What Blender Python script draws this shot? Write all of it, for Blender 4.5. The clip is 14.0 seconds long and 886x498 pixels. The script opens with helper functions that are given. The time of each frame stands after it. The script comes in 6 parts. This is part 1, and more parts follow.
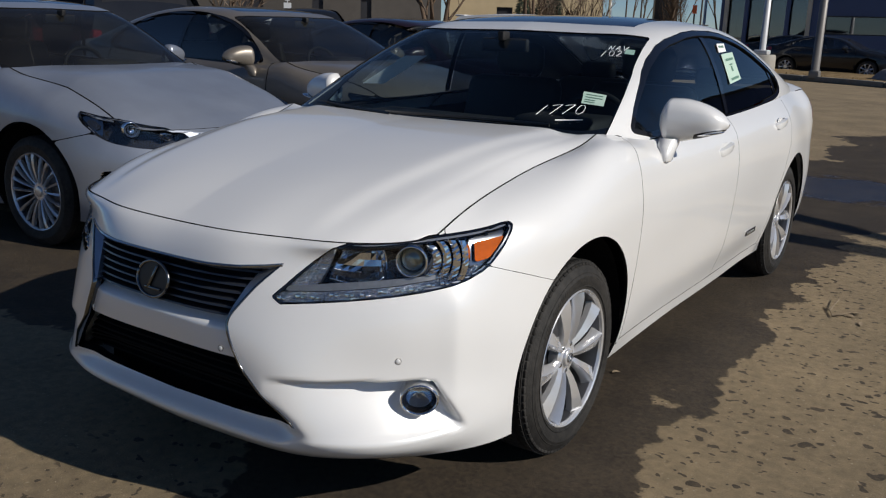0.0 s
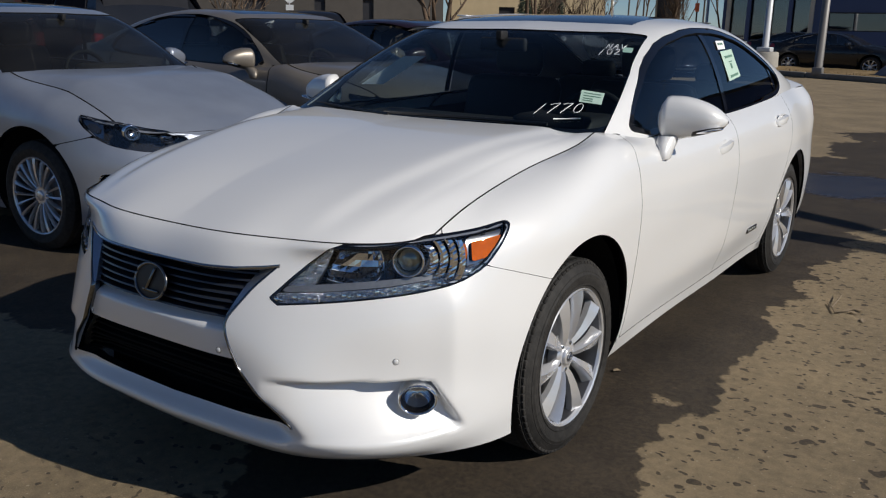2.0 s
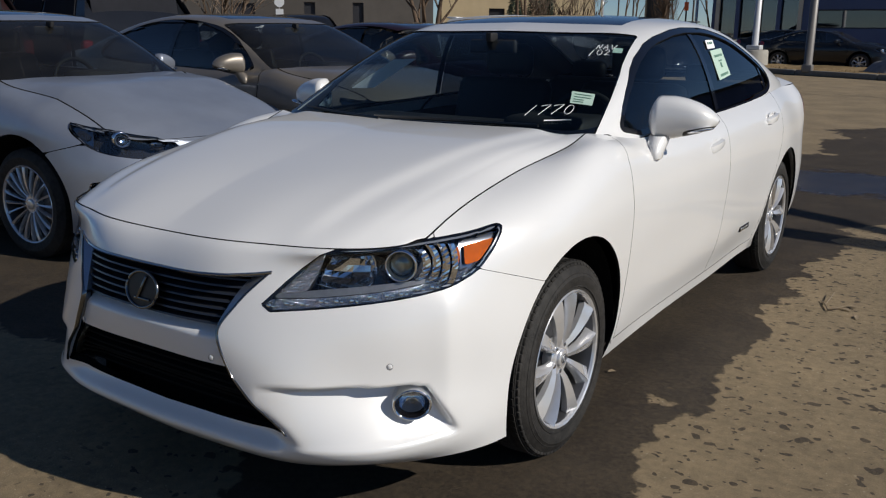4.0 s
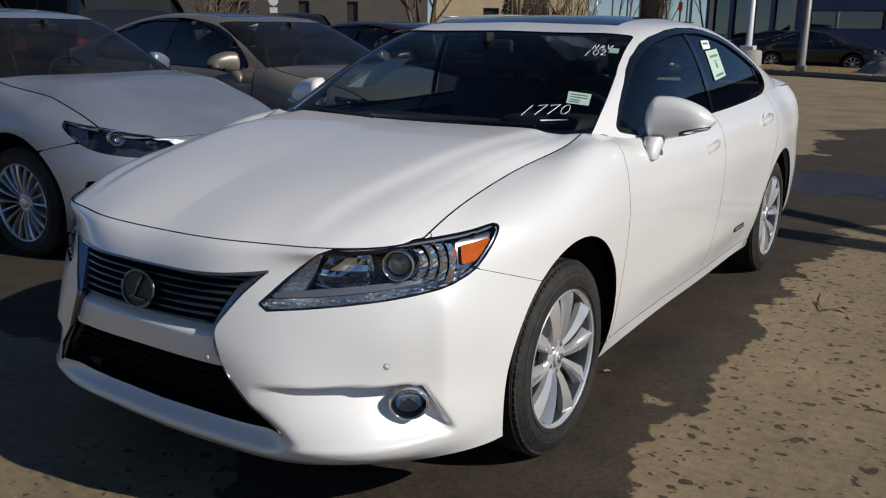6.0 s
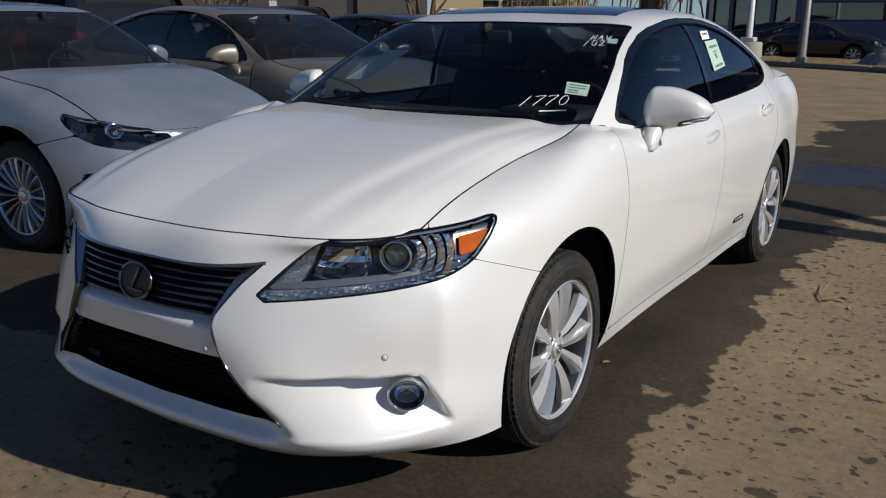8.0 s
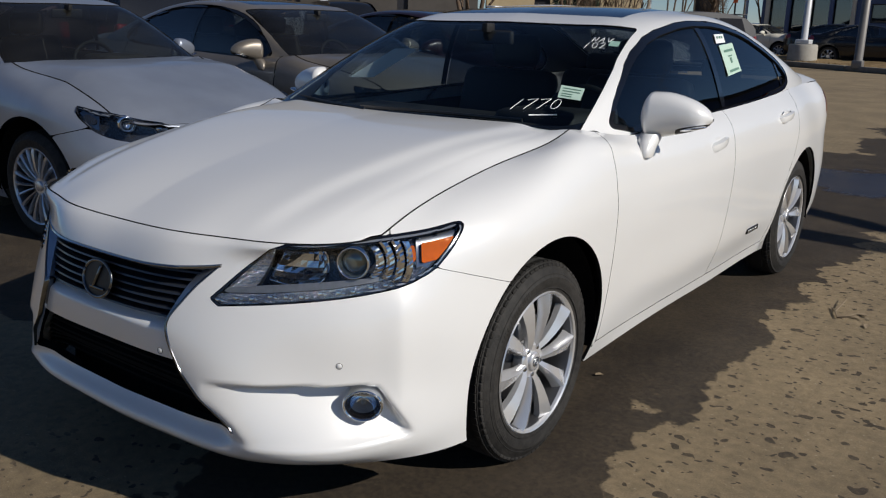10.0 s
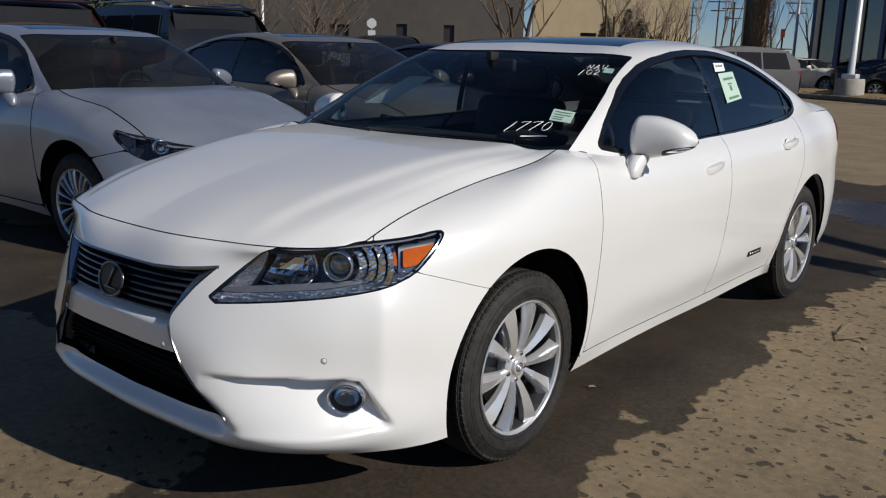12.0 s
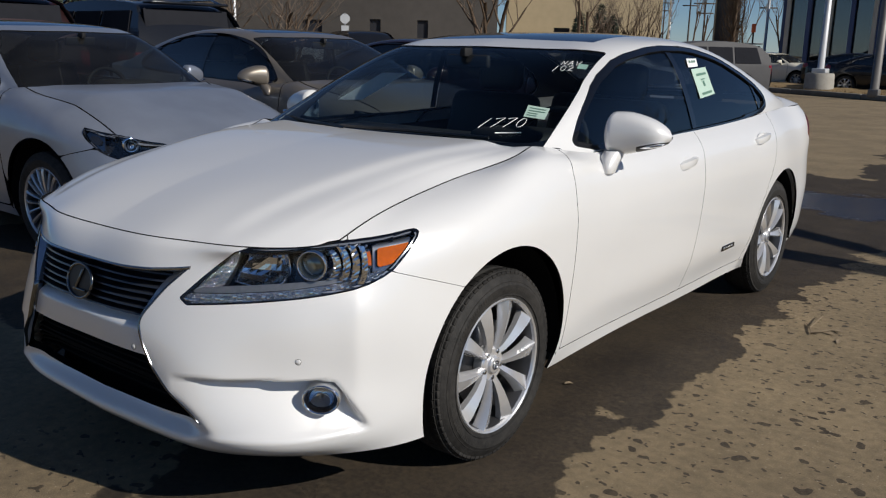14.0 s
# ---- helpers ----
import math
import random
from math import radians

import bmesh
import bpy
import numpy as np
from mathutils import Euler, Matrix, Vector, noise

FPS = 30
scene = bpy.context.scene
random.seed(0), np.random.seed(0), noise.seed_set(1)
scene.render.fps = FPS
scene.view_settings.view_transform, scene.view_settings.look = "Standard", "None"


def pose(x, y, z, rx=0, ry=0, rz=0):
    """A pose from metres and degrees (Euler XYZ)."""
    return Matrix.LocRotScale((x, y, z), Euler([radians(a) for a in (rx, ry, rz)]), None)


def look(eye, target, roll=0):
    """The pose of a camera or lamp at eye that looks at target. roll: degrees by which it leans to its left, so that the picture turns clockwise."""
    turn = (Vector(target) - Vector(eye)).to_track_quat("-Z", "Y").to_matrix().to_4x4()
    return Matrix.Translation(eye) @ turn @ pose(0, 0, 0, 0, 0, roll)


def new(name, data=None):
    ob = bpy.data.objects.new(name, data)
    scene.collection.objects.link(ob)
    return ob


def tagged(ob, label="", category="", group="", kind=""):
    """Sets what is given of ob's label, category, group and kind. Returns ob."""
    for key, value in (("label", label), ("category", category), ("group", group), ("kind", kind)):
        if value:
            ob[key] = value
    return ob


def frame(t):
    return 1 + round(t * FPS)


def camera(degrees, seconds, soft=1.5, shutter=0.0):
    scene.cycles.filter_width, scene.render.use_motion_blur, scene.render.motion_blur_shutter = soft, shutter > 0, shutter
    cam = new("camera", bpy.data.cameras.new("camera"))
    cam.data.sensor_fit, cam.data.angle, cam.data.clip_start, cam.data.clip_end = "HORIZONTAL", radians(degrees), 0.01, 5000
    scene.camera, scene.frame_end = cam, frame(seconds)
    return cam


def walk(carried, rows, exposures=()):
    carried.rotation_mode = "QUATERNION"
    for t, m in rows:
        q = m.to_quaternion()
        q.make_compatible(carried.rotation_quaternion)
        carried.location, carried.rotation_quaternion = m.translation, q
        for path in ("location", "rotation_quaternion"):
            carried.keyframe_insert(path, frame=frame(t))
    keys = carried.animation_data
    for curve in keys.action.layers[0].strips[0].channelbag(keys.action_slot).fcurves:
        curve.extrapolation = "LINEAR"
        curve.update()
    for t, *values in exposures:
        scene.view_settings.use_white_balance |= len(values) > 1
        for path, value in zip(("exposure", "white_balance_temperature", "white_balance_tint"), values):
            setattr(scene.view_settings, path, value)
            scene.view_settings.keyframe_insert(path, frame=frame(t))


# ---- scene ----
cam = camera(54.1, 14.0, 1.2)
PATH = [
    (0, (2.018, -2.525, 1.399), (0.942, -0.915, 0.899), 1.8),
    (0.5, (2.018, -2.52, 1.395), (0.947, -0.908, 0.89), 1.8),
    (1, (2.025, -2.518, 1.396), (0.948, -0.91, 0.888), 1.7),
    (1.5, (2.034, -2.519, 1.4), (0.956, -0.913, 0.892), 1.6),
    (2, (2.035, -2.512, 1.397), (0.95, -0.908, 0.898), 1.2),
    (2.5, (2.034, -2.504, 1.396), (0.948, -0.901, 0.895), 1.0),
    (3, (2.034, -2.498, 1.4), (0.952, -0.892, 0.901), 0.7),
    (5.5, (2.026, -2.511, 1.4), (0.961, -0.892, 0.907), 0.6),
    (6, (2.024, -2.507, 1.401), (0.963, -0.886, 0.905), 0.7),
    (6.5, (2.026, -2.5, 1.396), (0.967, -0.879, 0.895), 0.8),
    (7, (2.036, -2.499, 1.397), (0.975, -0.882, 0.887), 0.7),
    (7.5, (2.033, -2.501, 1.398), (0.976, -0.882, 0.886), 0.5),
    (8, (2.029, -2.5, 1.393), (0.969, -0.883, 0.882), 0.5),
    (8.2, (2.032, -2.503, 1.396), (0.974, -0.886, 0.88), 0.6),
    (10.3, (2.257, -2.292, 1.408), (1.059, -0.776, 0.894), 1.9),
    (10.5, (2.322, -2.31, 1.399), (1.085, -0.821, 0.896), 2.3),
    (11, (2.42, -2.336, 1.391), (1.175, -0.843, 0.919), 2.0),
    (11.5, (2.449, -2.353, 1.387), (1.213, -0.85, 0.925), 1.7),
    (12, (2.447, -2.344, 1.386), (1.203, -0.844, 0.937), 1.4),
    (12.5, (2.444, -2.328, 1.391), (1.203, -0.829, 0.928), 1.3),
    (13, (2.433, -2.323, 1.386), (1.215, -0.808, 0.916), 1.1),
    (13.5, (2.428, -2.325, 1.385), (1.22, -0.801, 0.919), 1.2),
    (14, (2.435, -2.326, 1.39), (1.236, -0.792, 0.932), 1.3),
]
walk(cam, [(t, look(eye, target, roll)) for t, eye, target, roll in PATH])


# ---- world, sun, exposure ----
SUN_WAY = Vector((1.5, 0.20, 1.0)).normalized()          # towards the sun
scene.view_settings.exposure = 0.0
world = bpy.data.worlds.new("sky")
scene.world = world
world.use_nodes = True
wn = world.node_tree.nodes
sky = wn.new("ShaderNodeTexSky")
sky.sky_type, sky.sun_disc = "NISHITA", False
sky.sun_elevation, sky.sun_rotation = math.asin(SUN_WAY.z), math.atan2(SUN_WAY.x, SUN_WAY.y)
sky.altitude, sky.air_density, sky.dust_density, sky.ozone_density = 1500, 0.8, 0.0, 6.0
wn["Background"].inputs[1].default_value = 0.060
world.node_tree.links.new(sky.outputs[0], wn["Background"].inputs[0])
sun = new("sun", bpy.data.lights.new("sun", "SUN"))
sun.data.energy, sun.data.angle, sun.data.color = 4.05, radians(0.55), (1.0, 0.952, 0.876)
sun.matrix_world = look(SUN_WAY * 60, (0, 0, 0))


# ---- materials ----
def shader(name, color, rough=0.5, metal=0.0, coat=0.0, grain=0.0, scale=20.0, bump=0.0, bump_scale=80.0, spec=0.5, tone=None):
    """A principled material whose colour wavers at two scales, with fine relief."""
    m = bpy.data.materials.new(name)
    m.use_nodes = True
    n, l = m.node_tree.nodes, m.node_tree.links
    p = n["Principled BSDF"]
    p.inputs["Base Color"].default_value = (*color, 1)
    p.inputs["Roughness"].default_value, p.inputs["Metallic"].default_value = rough, metal
    p.inputs["Specular IOR Level"].default_value = spec
    p.inputs["Coat Weight"].default_value, p.inputs["Coat Roughness"].default_value = coat, 0.03
    co = n.new("ShaderNodeTexCoord")
    if grain:
        fine, wide = n.new("ShaderNodeTexNoise"), n.new("ShaderNodeTexNoise")
        fine.inputs["Scale"].default_value, wide.inputs["Scale"].default_value = scale, scale / 9
        fine.inputs["Detail"].default_value = 6
        add = n.new("ShaderNodeMath")
        add.operation = "ADD"
        ramp = n.new("ShaderNodeMapRange")
        ramp.inputs[1].default_value, ramp.inputs[2].default_value = 0.7, 1.3
        mix = n.new("ShaderNodeMix")
        mix.data_type = "RGBA"
        second = tone or color
        mix.inputs[6].default_value = (*[c * (1 - grain) for c in color], 1)
        mix.inputs[7].default_value = (*[min(1, c * (1 + grain)) for c in second], 1)
        l.new(co.outputs["Object"], fine.inputs["Vector"])
        l.new(co.outputs["Object"], wide.inputs["Vector"])
        l.new(fine.outputs[0], add.inputs[0])
        l.new(wide.outputs[0], add.inputs[1])
        l.new(add.outputs[0], ramp.inputs[0])
        l.new(ramp.outputs[0], mix.inputs[0])
        l.new(mix.outputs[2], p.inputs["Base Color"])
    if bump:
        tex, b = n.new("ShaderNodeTexNoise"), n.new("ShaderNodeBump")
        tex.inputs["Scale"].default_value, tex.inputs["Detail"].default_value = bump_scale, 5
        b.inputs["Strength"].default_value, b.inputs["Distance"].default_value = bump, 0.01
        l.new(co.outputs["Object"], tex.inputs["Vector"])
        l.new(tex.outputs[0], b.inputs["Height"])
        l.new(b.outputs[0], p.inputs["Normal"])
    return m


def pane(name, tint, ior=1.5, dust=0.0):
    """Thin glass: clear with a tint, mirroring by Fresnel."""
    m = bpy.data.materials.new(name)
    m.use_nodes = True
    n, l = m.node_tree.nodes, m.node_tree.links
    n.remove(n["Principled BSDF"])
    clear, gloss, mix, fres = n.new("ShaderNodeBsdfTransparent"), n.new("ShaderNodeBsdfGlossy"), n.new("ShaderNodeMixShader"), n.new("ShaderNodeLayerWeight")
    clear.inputs[0].default_value = (*tint, 1)
    gloss.inputs["Roughness"].default_value = 0.01
    # mirroring after Schlick, alike from either side of the sheet
    fres.inputs[0].default_value = 0.5
    f0 = ((ior - 1) / (ior + 1)) ** 2
    steep, gain = n.new("ShaderNodeMath"), n.new("ShaderNodeMath")
    steep.operation, gain.operation = "POWER", "MULTIPLY_ADD"
    steep.inputs[1].default_value, gain.inputs[1].default_value, gain.inputs[2].default_value = 5.0, 1 - 2 * f0, 2 * f0
    l.new(fres.outputs["Facing"], steep.inputs[0])
    l.new(steep.outputs[0], gain.inputs[0])
    l.new(gain.outputs[0], mix.inputs[0])
    l.new(clear.outputs[0], mix.inputs[1])
    l.new(gloss.outputs[0], mix.inputs[2])
    out = mix
    if dust:
        film, lay, spots = n.new("ShaderNodeBsdfDiffuse"), n.new("ShaderNodeMixShader"), n.new("ShaderNodeTexNoise")
        film.inputs[0].default_value = (0.42, 0.40, 0.37, 1)
        spots.inputs["Scale"].default_value, spots.inputs["Detail"].default_value = 5.0, 6.0
        scale = n.new("ShaderNodeMath")
        scale.operation = "MULTIPLY"
        scale.inputs[1].default_value = dust * 2
        l.new(spots.outputs[0], scale.inputs[0])
        l.new(scale.outputs[0], lay.inputs[0])
        l.new(mix.outputs[0], lay.inputs[1])
        l.new(film.outputs[0], lay.inputs[2])
        out = lay
    l.new(out.outputs[0], n["Material Output"].inputs[0])
    return m


PEARL = shader("pearl_white_paint", (0.80, 0.795, 0.785), 0.36, 0.07, 0.9, 0.015, 3.0)
SILVER = shader("silver_paint", (0.31, 0.342, 0.41), 0.42, 0.55, 0.55, 0.12, 4.0)
BRONZE = shader("bronze_paint", (0.22, 0.192, 0.158), 0.40, 0.45, 0.6, 0.12, 4.0)
MAROON = shader("dark_red_paint", (0.022, 0.008, 0.009), 0.32, 0.2, 0.6, 0.1, 4.0)
BLACK = shader("black_paint", (0.010, 0.011, 0.014), 0.16, 0.0, 0.2, 0.1, 4.0)
CREAM = shader("cream_paint", (0.70, 0.66, 0.55), 0.4, 0.0, 0.5, 0.05, 4.0)
WHITE_CAR = shader("plain_white_paint", (0.75, 0.75, 0.75), 0.4, 0.0, 0.5, 0.05, 4.0)
GREYVAN = shader("grey_paint", (0.098, 0.097, 0.100), 0.6, 0.0, 0.0, 0.10, 4.0, spec=0.2)
CHROME = shader("chrome", (0.82, 0.83, 0.85), 0.07, 1.0)
SATIN_CHROME = shader("grille_chrome", (0.17, 0.175, 0.185), 0.10, 1.0)
# blue-grey base carries the sky's reflection on the upper chrome as colour
WING_CHROME = shader("satin_chrome", (0.46, 0.50, 0.58), 0.38, 0.9)
GLITTER = shader("beaded_reflector", (0.55, 0.58, 0.64), 0.10, 0.95, 0.3, 0.3, 60.0, 1.0, 130.0)
SMOKED_CHROME = shader("smoked_chrome", (0.14, 0.14, 0.145), 0.15, 1.0)
EMBLEM_CHROME = shader("emblem_chrome", (0.20, 0.20, 0.205), 0.2, 1.0)
DARK_CHROME = shader("dark_chrome", (0.32, 0.33, 0.35), 0.18, 1.0)
ALLOY = shader("alloy", (0.72, 0.72, 0.73), 0.24, 0.62, 0.6, 0.05, 30.0)
# alloy again, with the shade behind the spokes put into its colour
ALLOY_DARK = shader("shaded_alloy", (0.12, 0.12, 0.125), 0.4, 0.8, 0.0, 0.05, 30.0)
RUBBER = shader("tyre_rubber", (0.016, 0.0155, 0.015), 0.68, 0, 0, 0.35, 40.0, 0.2, 160.0, 0.3, (0.028, 0.026, 0.024))
PLASTIC = shader("black_plastic", (0.014, 0.014, 0.015), 0.45, 0, 0, 0.15, 60.0, 0.08, 300.0)
GRILLE = shader("grille_grey", (0.030, 0.034, 0.045), 0.32, 0.3, 0.2, 0.1, 60.0)
LINER = shader("wheel_liner", (0.008, 0.008, 0.008), 0.9, 0, 0, 0.2, 40.0, 0.1, 100.0, 0.1)
GLOSS_BLACK = shader("gloss_black", (0.006, 0.006, 0.007), 0.08, 0, 0.5, 0.02, 10.0)
CABIN = shader("cabin_trim", (0.005, 0.005, 0.006), 0.7, 0, 0, 0.2, 30.0, 0.1, 200.0)
SEAT = shader("seat_leather", (0.008, 0.008, 0.008), 0.55, 0, 0, 0.2, 25.0, 0.1, 120.0)
CREAM_TRIM = shader("pale_trim", (0.50, 0.46, 0.38), 0.7, 0, 0, 0.1, 25.0)
GLASS = pane("tinted_glass", (0.50, 0.55, 0.55), 1.6)
DUSTY_GLASS = pane("dusty_glass", (0.46, 0.50, 0.49), 1.42, 0.018)
DOOR_GLASS = pane("door_glass", (0.58, 0.66, 0.68), 1.62)
CLEAR_GLASS = pane("screen_glass", (0.76, 0.83, 0.84), 1.20)
PALE_SEAT = shader("grey_leather", (0.035, 0.032, 0.029), 0.6, 0, 0, 0.2, 25.0)
GREY_DASH = shader("grey_dashboard", (0.022, 0.021, 0.020), 0.8, 0, 0, 0.2, 25.0)
DARK_GLASS = pane("privacy_glass", (0.14, 0.16, 0.18), 1.75)
LENS = pane("lamp_lens", (0.95, 0.96, 0.97), 1.40)
AMBER = shader("amber_reflector", (0.56, 0.105, 0.0), 0.6, 0, 0.0, 0.25, 90.0, spec=0.08)
REDLENS = shader("red_lens", (0.22, 0.012, 0.014), 0.15, 0, 0.8, 0.1, 40.0)
BULB = shader("projector_glass", (0.20, 0.22, 0.19), 0.03, 0.6, 1.0)
LAMP_DARK = shader("lamp_housing", (0.022, 0.024, 0.030), 0.25, 0.1, 0.6, 0.3, 60.0)
LAMP_SILVER = shader("lamp_silver", (0.26, 0.265, 0.27), 0.34, 0.6, 0.2, 0.15, 70.0)
RIB_SILVER = shader("rib_silver", (0.50, 0.51, 0.53), 0.18, 0.70, 0.6, 0.08, 70.0)
PAPER = shader("pale_green_paper", (0.45, 0.60, 0.51), 0.8, 0, 0, 0.04, 60.0)
WHITE_PAPER = shader("white_paper", (0.80, 0.81, 0.80), 0.8, 0, 0, 0.03, 60.0)
THIN_PAPER = shader("thin_white_paper", (0.80, 0.82, 0.82), 0.8, 0, 0, 0.03, 60.0)
tn, tl = THIN_PAPER.node_tree.nodes, THIN_PAPER.node_tree.links
glow, half_mix = tn.new("ShaderNodeBsdfTranslucent"), tn.new("ShaderNodeMixShader")
glow.inputs[0].default_value, half_mix.inputs[0].default_value = (0.90, 0.93, 0.93, 1), 0.88
tl.new(tn["Principled BSDF"].outputs[0], half_mix.inputs[1])
tl.new(glow.outputs[0], half_mix.inputs[2])
tl.new(half_mix.outputs[0], tn["Material Output"].inputs[0])
INK = shader("dark_green_ink", (0.10, 0.21, 0.16), 0.8)
CHALK = shader("white_marker", (0.85, 0.85, 0.85), 0.9, 0, 0, 0.15, 300.0)
CONCRETE = shader("concrete", (0.36, 0.34, 0.30), 0.9, 0, 0, 0.18, 6.0, 0.25, 60.0, 0.2)
KERB = shader("kerb_concrete", (0.20, 0.19, 0.17), 0.9, 0, 0, 0.2, 5.0, 0.25, 60.0, 0.2)
DRY_GRASS = shader("dry_grass", (0.18, 0.122, 0.058), 0.95, 0, 0, 0.35, 5.0, 0.5, 40.0, 0.1, (0.23, 0.165, 0.09))
BARK = shader("bark", (0.12, 0.085, 0.06), 0.9, 0, 0, 0.3, 20.0, 0.4, 60.0, 0.1)
TWIG = shader("bare_twigs", (0.20, 0.15, 0.11), 0.9, 0, 0, 0.2, 20.0)
NEEDLES = shader("spruce_needles", (0.035, 0.05, 0.03), 0.85, 0, 0, 0.3, 10.0)
GREY_POLE = shader("grey_steel", (0.20, 0.19, 0.18), 0.5, 0.4, 0, 0.08, 8.0)
POLE = shader("painted_steel", (0.62, 0.63, 0.64), 0.45, 0.3, 0, 0.06, 8.0)
WOODPOLE = shader("weathered_pole", (0.09, 0.075, 0.06), 0.9, 0, 0, 0.2, 10.0)
DARK_WALL = shader("dark_cladding", (0.070, 0.062, 0.055), 0.85, 0, 0, 0.15, 2.0, 0.2, 30.0)
BEIGE_WALL = shader("beige_stucco", (0.50, 0.40, 0.25), 0.9, 0, 0, 0.08, 2.0, 0.2, 40.0)
BLUE_WALL = shader("blue_cladding", (0.058, 0.085, 0.18), 0.6, 0, 0, 0.08, 1.0, 0.1, 20.0)
STEEL_DARK = shader("dark_frame", (0.03, 0.03, 0.035), 0.5, 0.3, 0, 0.1, 10.0)
WINDOW = pane("shop_glass", (0.25, 0.30, 0.33), 1.75)
FACADE_GLASS = pane("facade_glass", (0.30, 0.36, 0.40), 1.9)
FAR_GLASS = shader("far_car_glass", (0.020, 0.021, 0.026), 0.85, 0, 0, 0.1, 10.0, spec=0.08)
INSIDE = shader("shop_inside", (0.10, 0.09, 0.075), 0.9, 0, 0, 0.3, 1.0)
ORANGE = shader("orange_sign", (0.70, 0.12, 0.03), 0.6, 0, 0, 0.06, 5.0)
SNOW = shader("dirty_snow", (0.17, 0.17, 0.18), 0.9, 0, 0, 0.35, 6.0, 0.5, 25.0)
LEAF = shader("dead_leaf", (0.26, 0.20, 0.13), 0.9, 0, 0, 0.2, 60.0)


# ---- mesh tools ----
def join(*ms):
    """Several (points, faces) as one."""
    P, F, k = [], [], 0
    for p, f in ms:
        P += [tuple(q) for q in p]
        F += [tuple(i + k for i in g) for g in f]
        k += len(p)
    return P, F


def moved(m, mat):
    return [tuple(mat @ Vector(p)) for p in m[0]], m[1]


def box(x0, x1, y0, y1, z0, z1, r=0.0):
    """A box, with its edges cut by r."""
    if r <= 0:
        P = [(x, y, z) for x in (x0, x1) for y in (y0, y1) for z in (z0, z1)]
        return P, [(0, 1, 3, 2), (4, 6, 7, 5), (0, 4, 5, 1), (2, 3, 7, 6), (0, 2, 6, 4), (1, 5, 7, 3)]
    bm = bmesh.new()
    bmesh.ops.create_cube(bm, size=1)
    for v in bm.verts:
        v.co = Vector(((x0 + x1) / 2 + v.co.x * (x1 - x0), (y0 + y1) / 2 + v.co.y * (y1 - y0), (z0 + z1) / 2 + v.co.z * (z1 - z0)))
    bmesh.ops.bevel(bm, geom=bm.edges[:], offset=r, segments=2, affect="EDGES", profile=0.5)
    bm.verts.index_update()
    out = [tuple(v.co) for v in bm.verts], [tuple(v.index for v in f.verts) for f in bm.faces]
    bm.free()
    return out


def tube(path, radius, sides=8, closed=False):
    """A round bar along a path; radius is one number or one for each point."""
    path = [Vector(p) for p in path]
    n = len(path)
    rad = radius if isinstance(radius, (list, tuple)) else [radius] * n
    P, F = [], []
    for i, p in enumerate(path):
        a = path[(i - 1) % n] if closed or i else p
        b = path[(i + 1) % n] if closed or i < n - 1 else p
        d = (b - a).normalized()
        s = d.cross(Vector((0, 0, 1)) if abs(d.z) < 0.9 else Vector((1, 0, 0))).normalized()
        t = s.cross(d)
        P += [tuple(p + rad[i] * (math.cos(k * math.tau / sides) * s + math.sin(k * math.tau / sides) * t)) for k in range(sides)]
    for i in range(n if closed else n - 1):
        for k in range(sides):
            j = (i + 1) % n
            F.append((i * sides + k, i * sides + (k + 1) % sides, j * sides + (k + 1) % sides, j * sides + k))
    if not closed:
        F += [tuple(range(sides)), tuple((n - 1) * sides + k for k in reversed(range(sides)))]
    return P, F


def lathe(profile, sides=48, closed=False):
    """A turned form about the x axis: profile of (x, r)."""
    P, F, n = [], [], len(profile)
    for k in range(sides):
        a = k * math.tau / sides
        P += [(x, r * math.cos(a), r * math.sin(a)) for x, r in profile]
    for k in range(sides):
        for i in range(n if closed else n - 1):
            j = (i + 1) % n
            q = (k + 1) % sides
            F.append((k * n + i, k * n + j, q * n + j, q * n + i))
    return P, F


def ball(cx, cy, cz, rx, ry, rz, nu=16, nv=10):
    P = [(cx + rx * math.sin(math.pi * j / nv) * math.cos(math.tau * i / nu), cy + ry * math.sin(math.pi * j / nv) * math.sin(math.tau * i / nu), cz + rz * math.cos(math.pi * j / nv)) for j in range(nv + 1) for i in range(nu)]
    F = [(j * nu + i, j * nu + (i + 1) % nu, (j + 1) * nu + (i + 1) % nu, (j + 1) * nu + i) for j in range(nv) for i in range(nu)]
    return P, F


def mesh_of(name, m, material, smooth=True):
    me = bpy.data.meshes.new(name)
    me.from_pydata([tuple(map(float, p)) for p in m[0]], [], [tuple(map(int, f)) for f in m[1]])
    me.materials.append(material)
    if len(m) > 2:
        # folded rims take this dark colour, painting the shade inside panel gaps
        me.materials.append(LINER)
        me.polygons.foreach_set("material_index", m[2])
    if smooth:
        me.polygons.foreach_set("use_smooth", [True] * len(me.polygons))
    return me


def part(name, m, material, parent=None, label="", smooth=True, sharp=None):
    """One mesh object under a thing or a part."""
    me = mesh_of(name, m, material, smooth)
    if sharp is not None:
        bm = bmesh.new()
        bm.from_mesh(me)
        bmesh.ops.remove_doubles(bm, verts=bm.verts, dist=1e-5)
        bmesh.ops.recalc_face_normals(bm, faces=bm.faces)
        for e in bm.edges:
            if len(e.link_faces) == 2 and e.calc_face_angle(0) > radians(sharp):
                e.smooth = False
        bm.to_mesh(me)
        bm.free()
    ob = new(name, me)
    if parent is not None:
        ob.parent = parent
    if label:
        ob["label"] = label
    return ob


def thing(name, label, category, at=None, group="", kind=""):
    ob = new(name)
    ob.empty_display_size = 0.2
    if at is not None:
        ob.matrix_world = at
    return tagged(ob, label, category, group, kind)


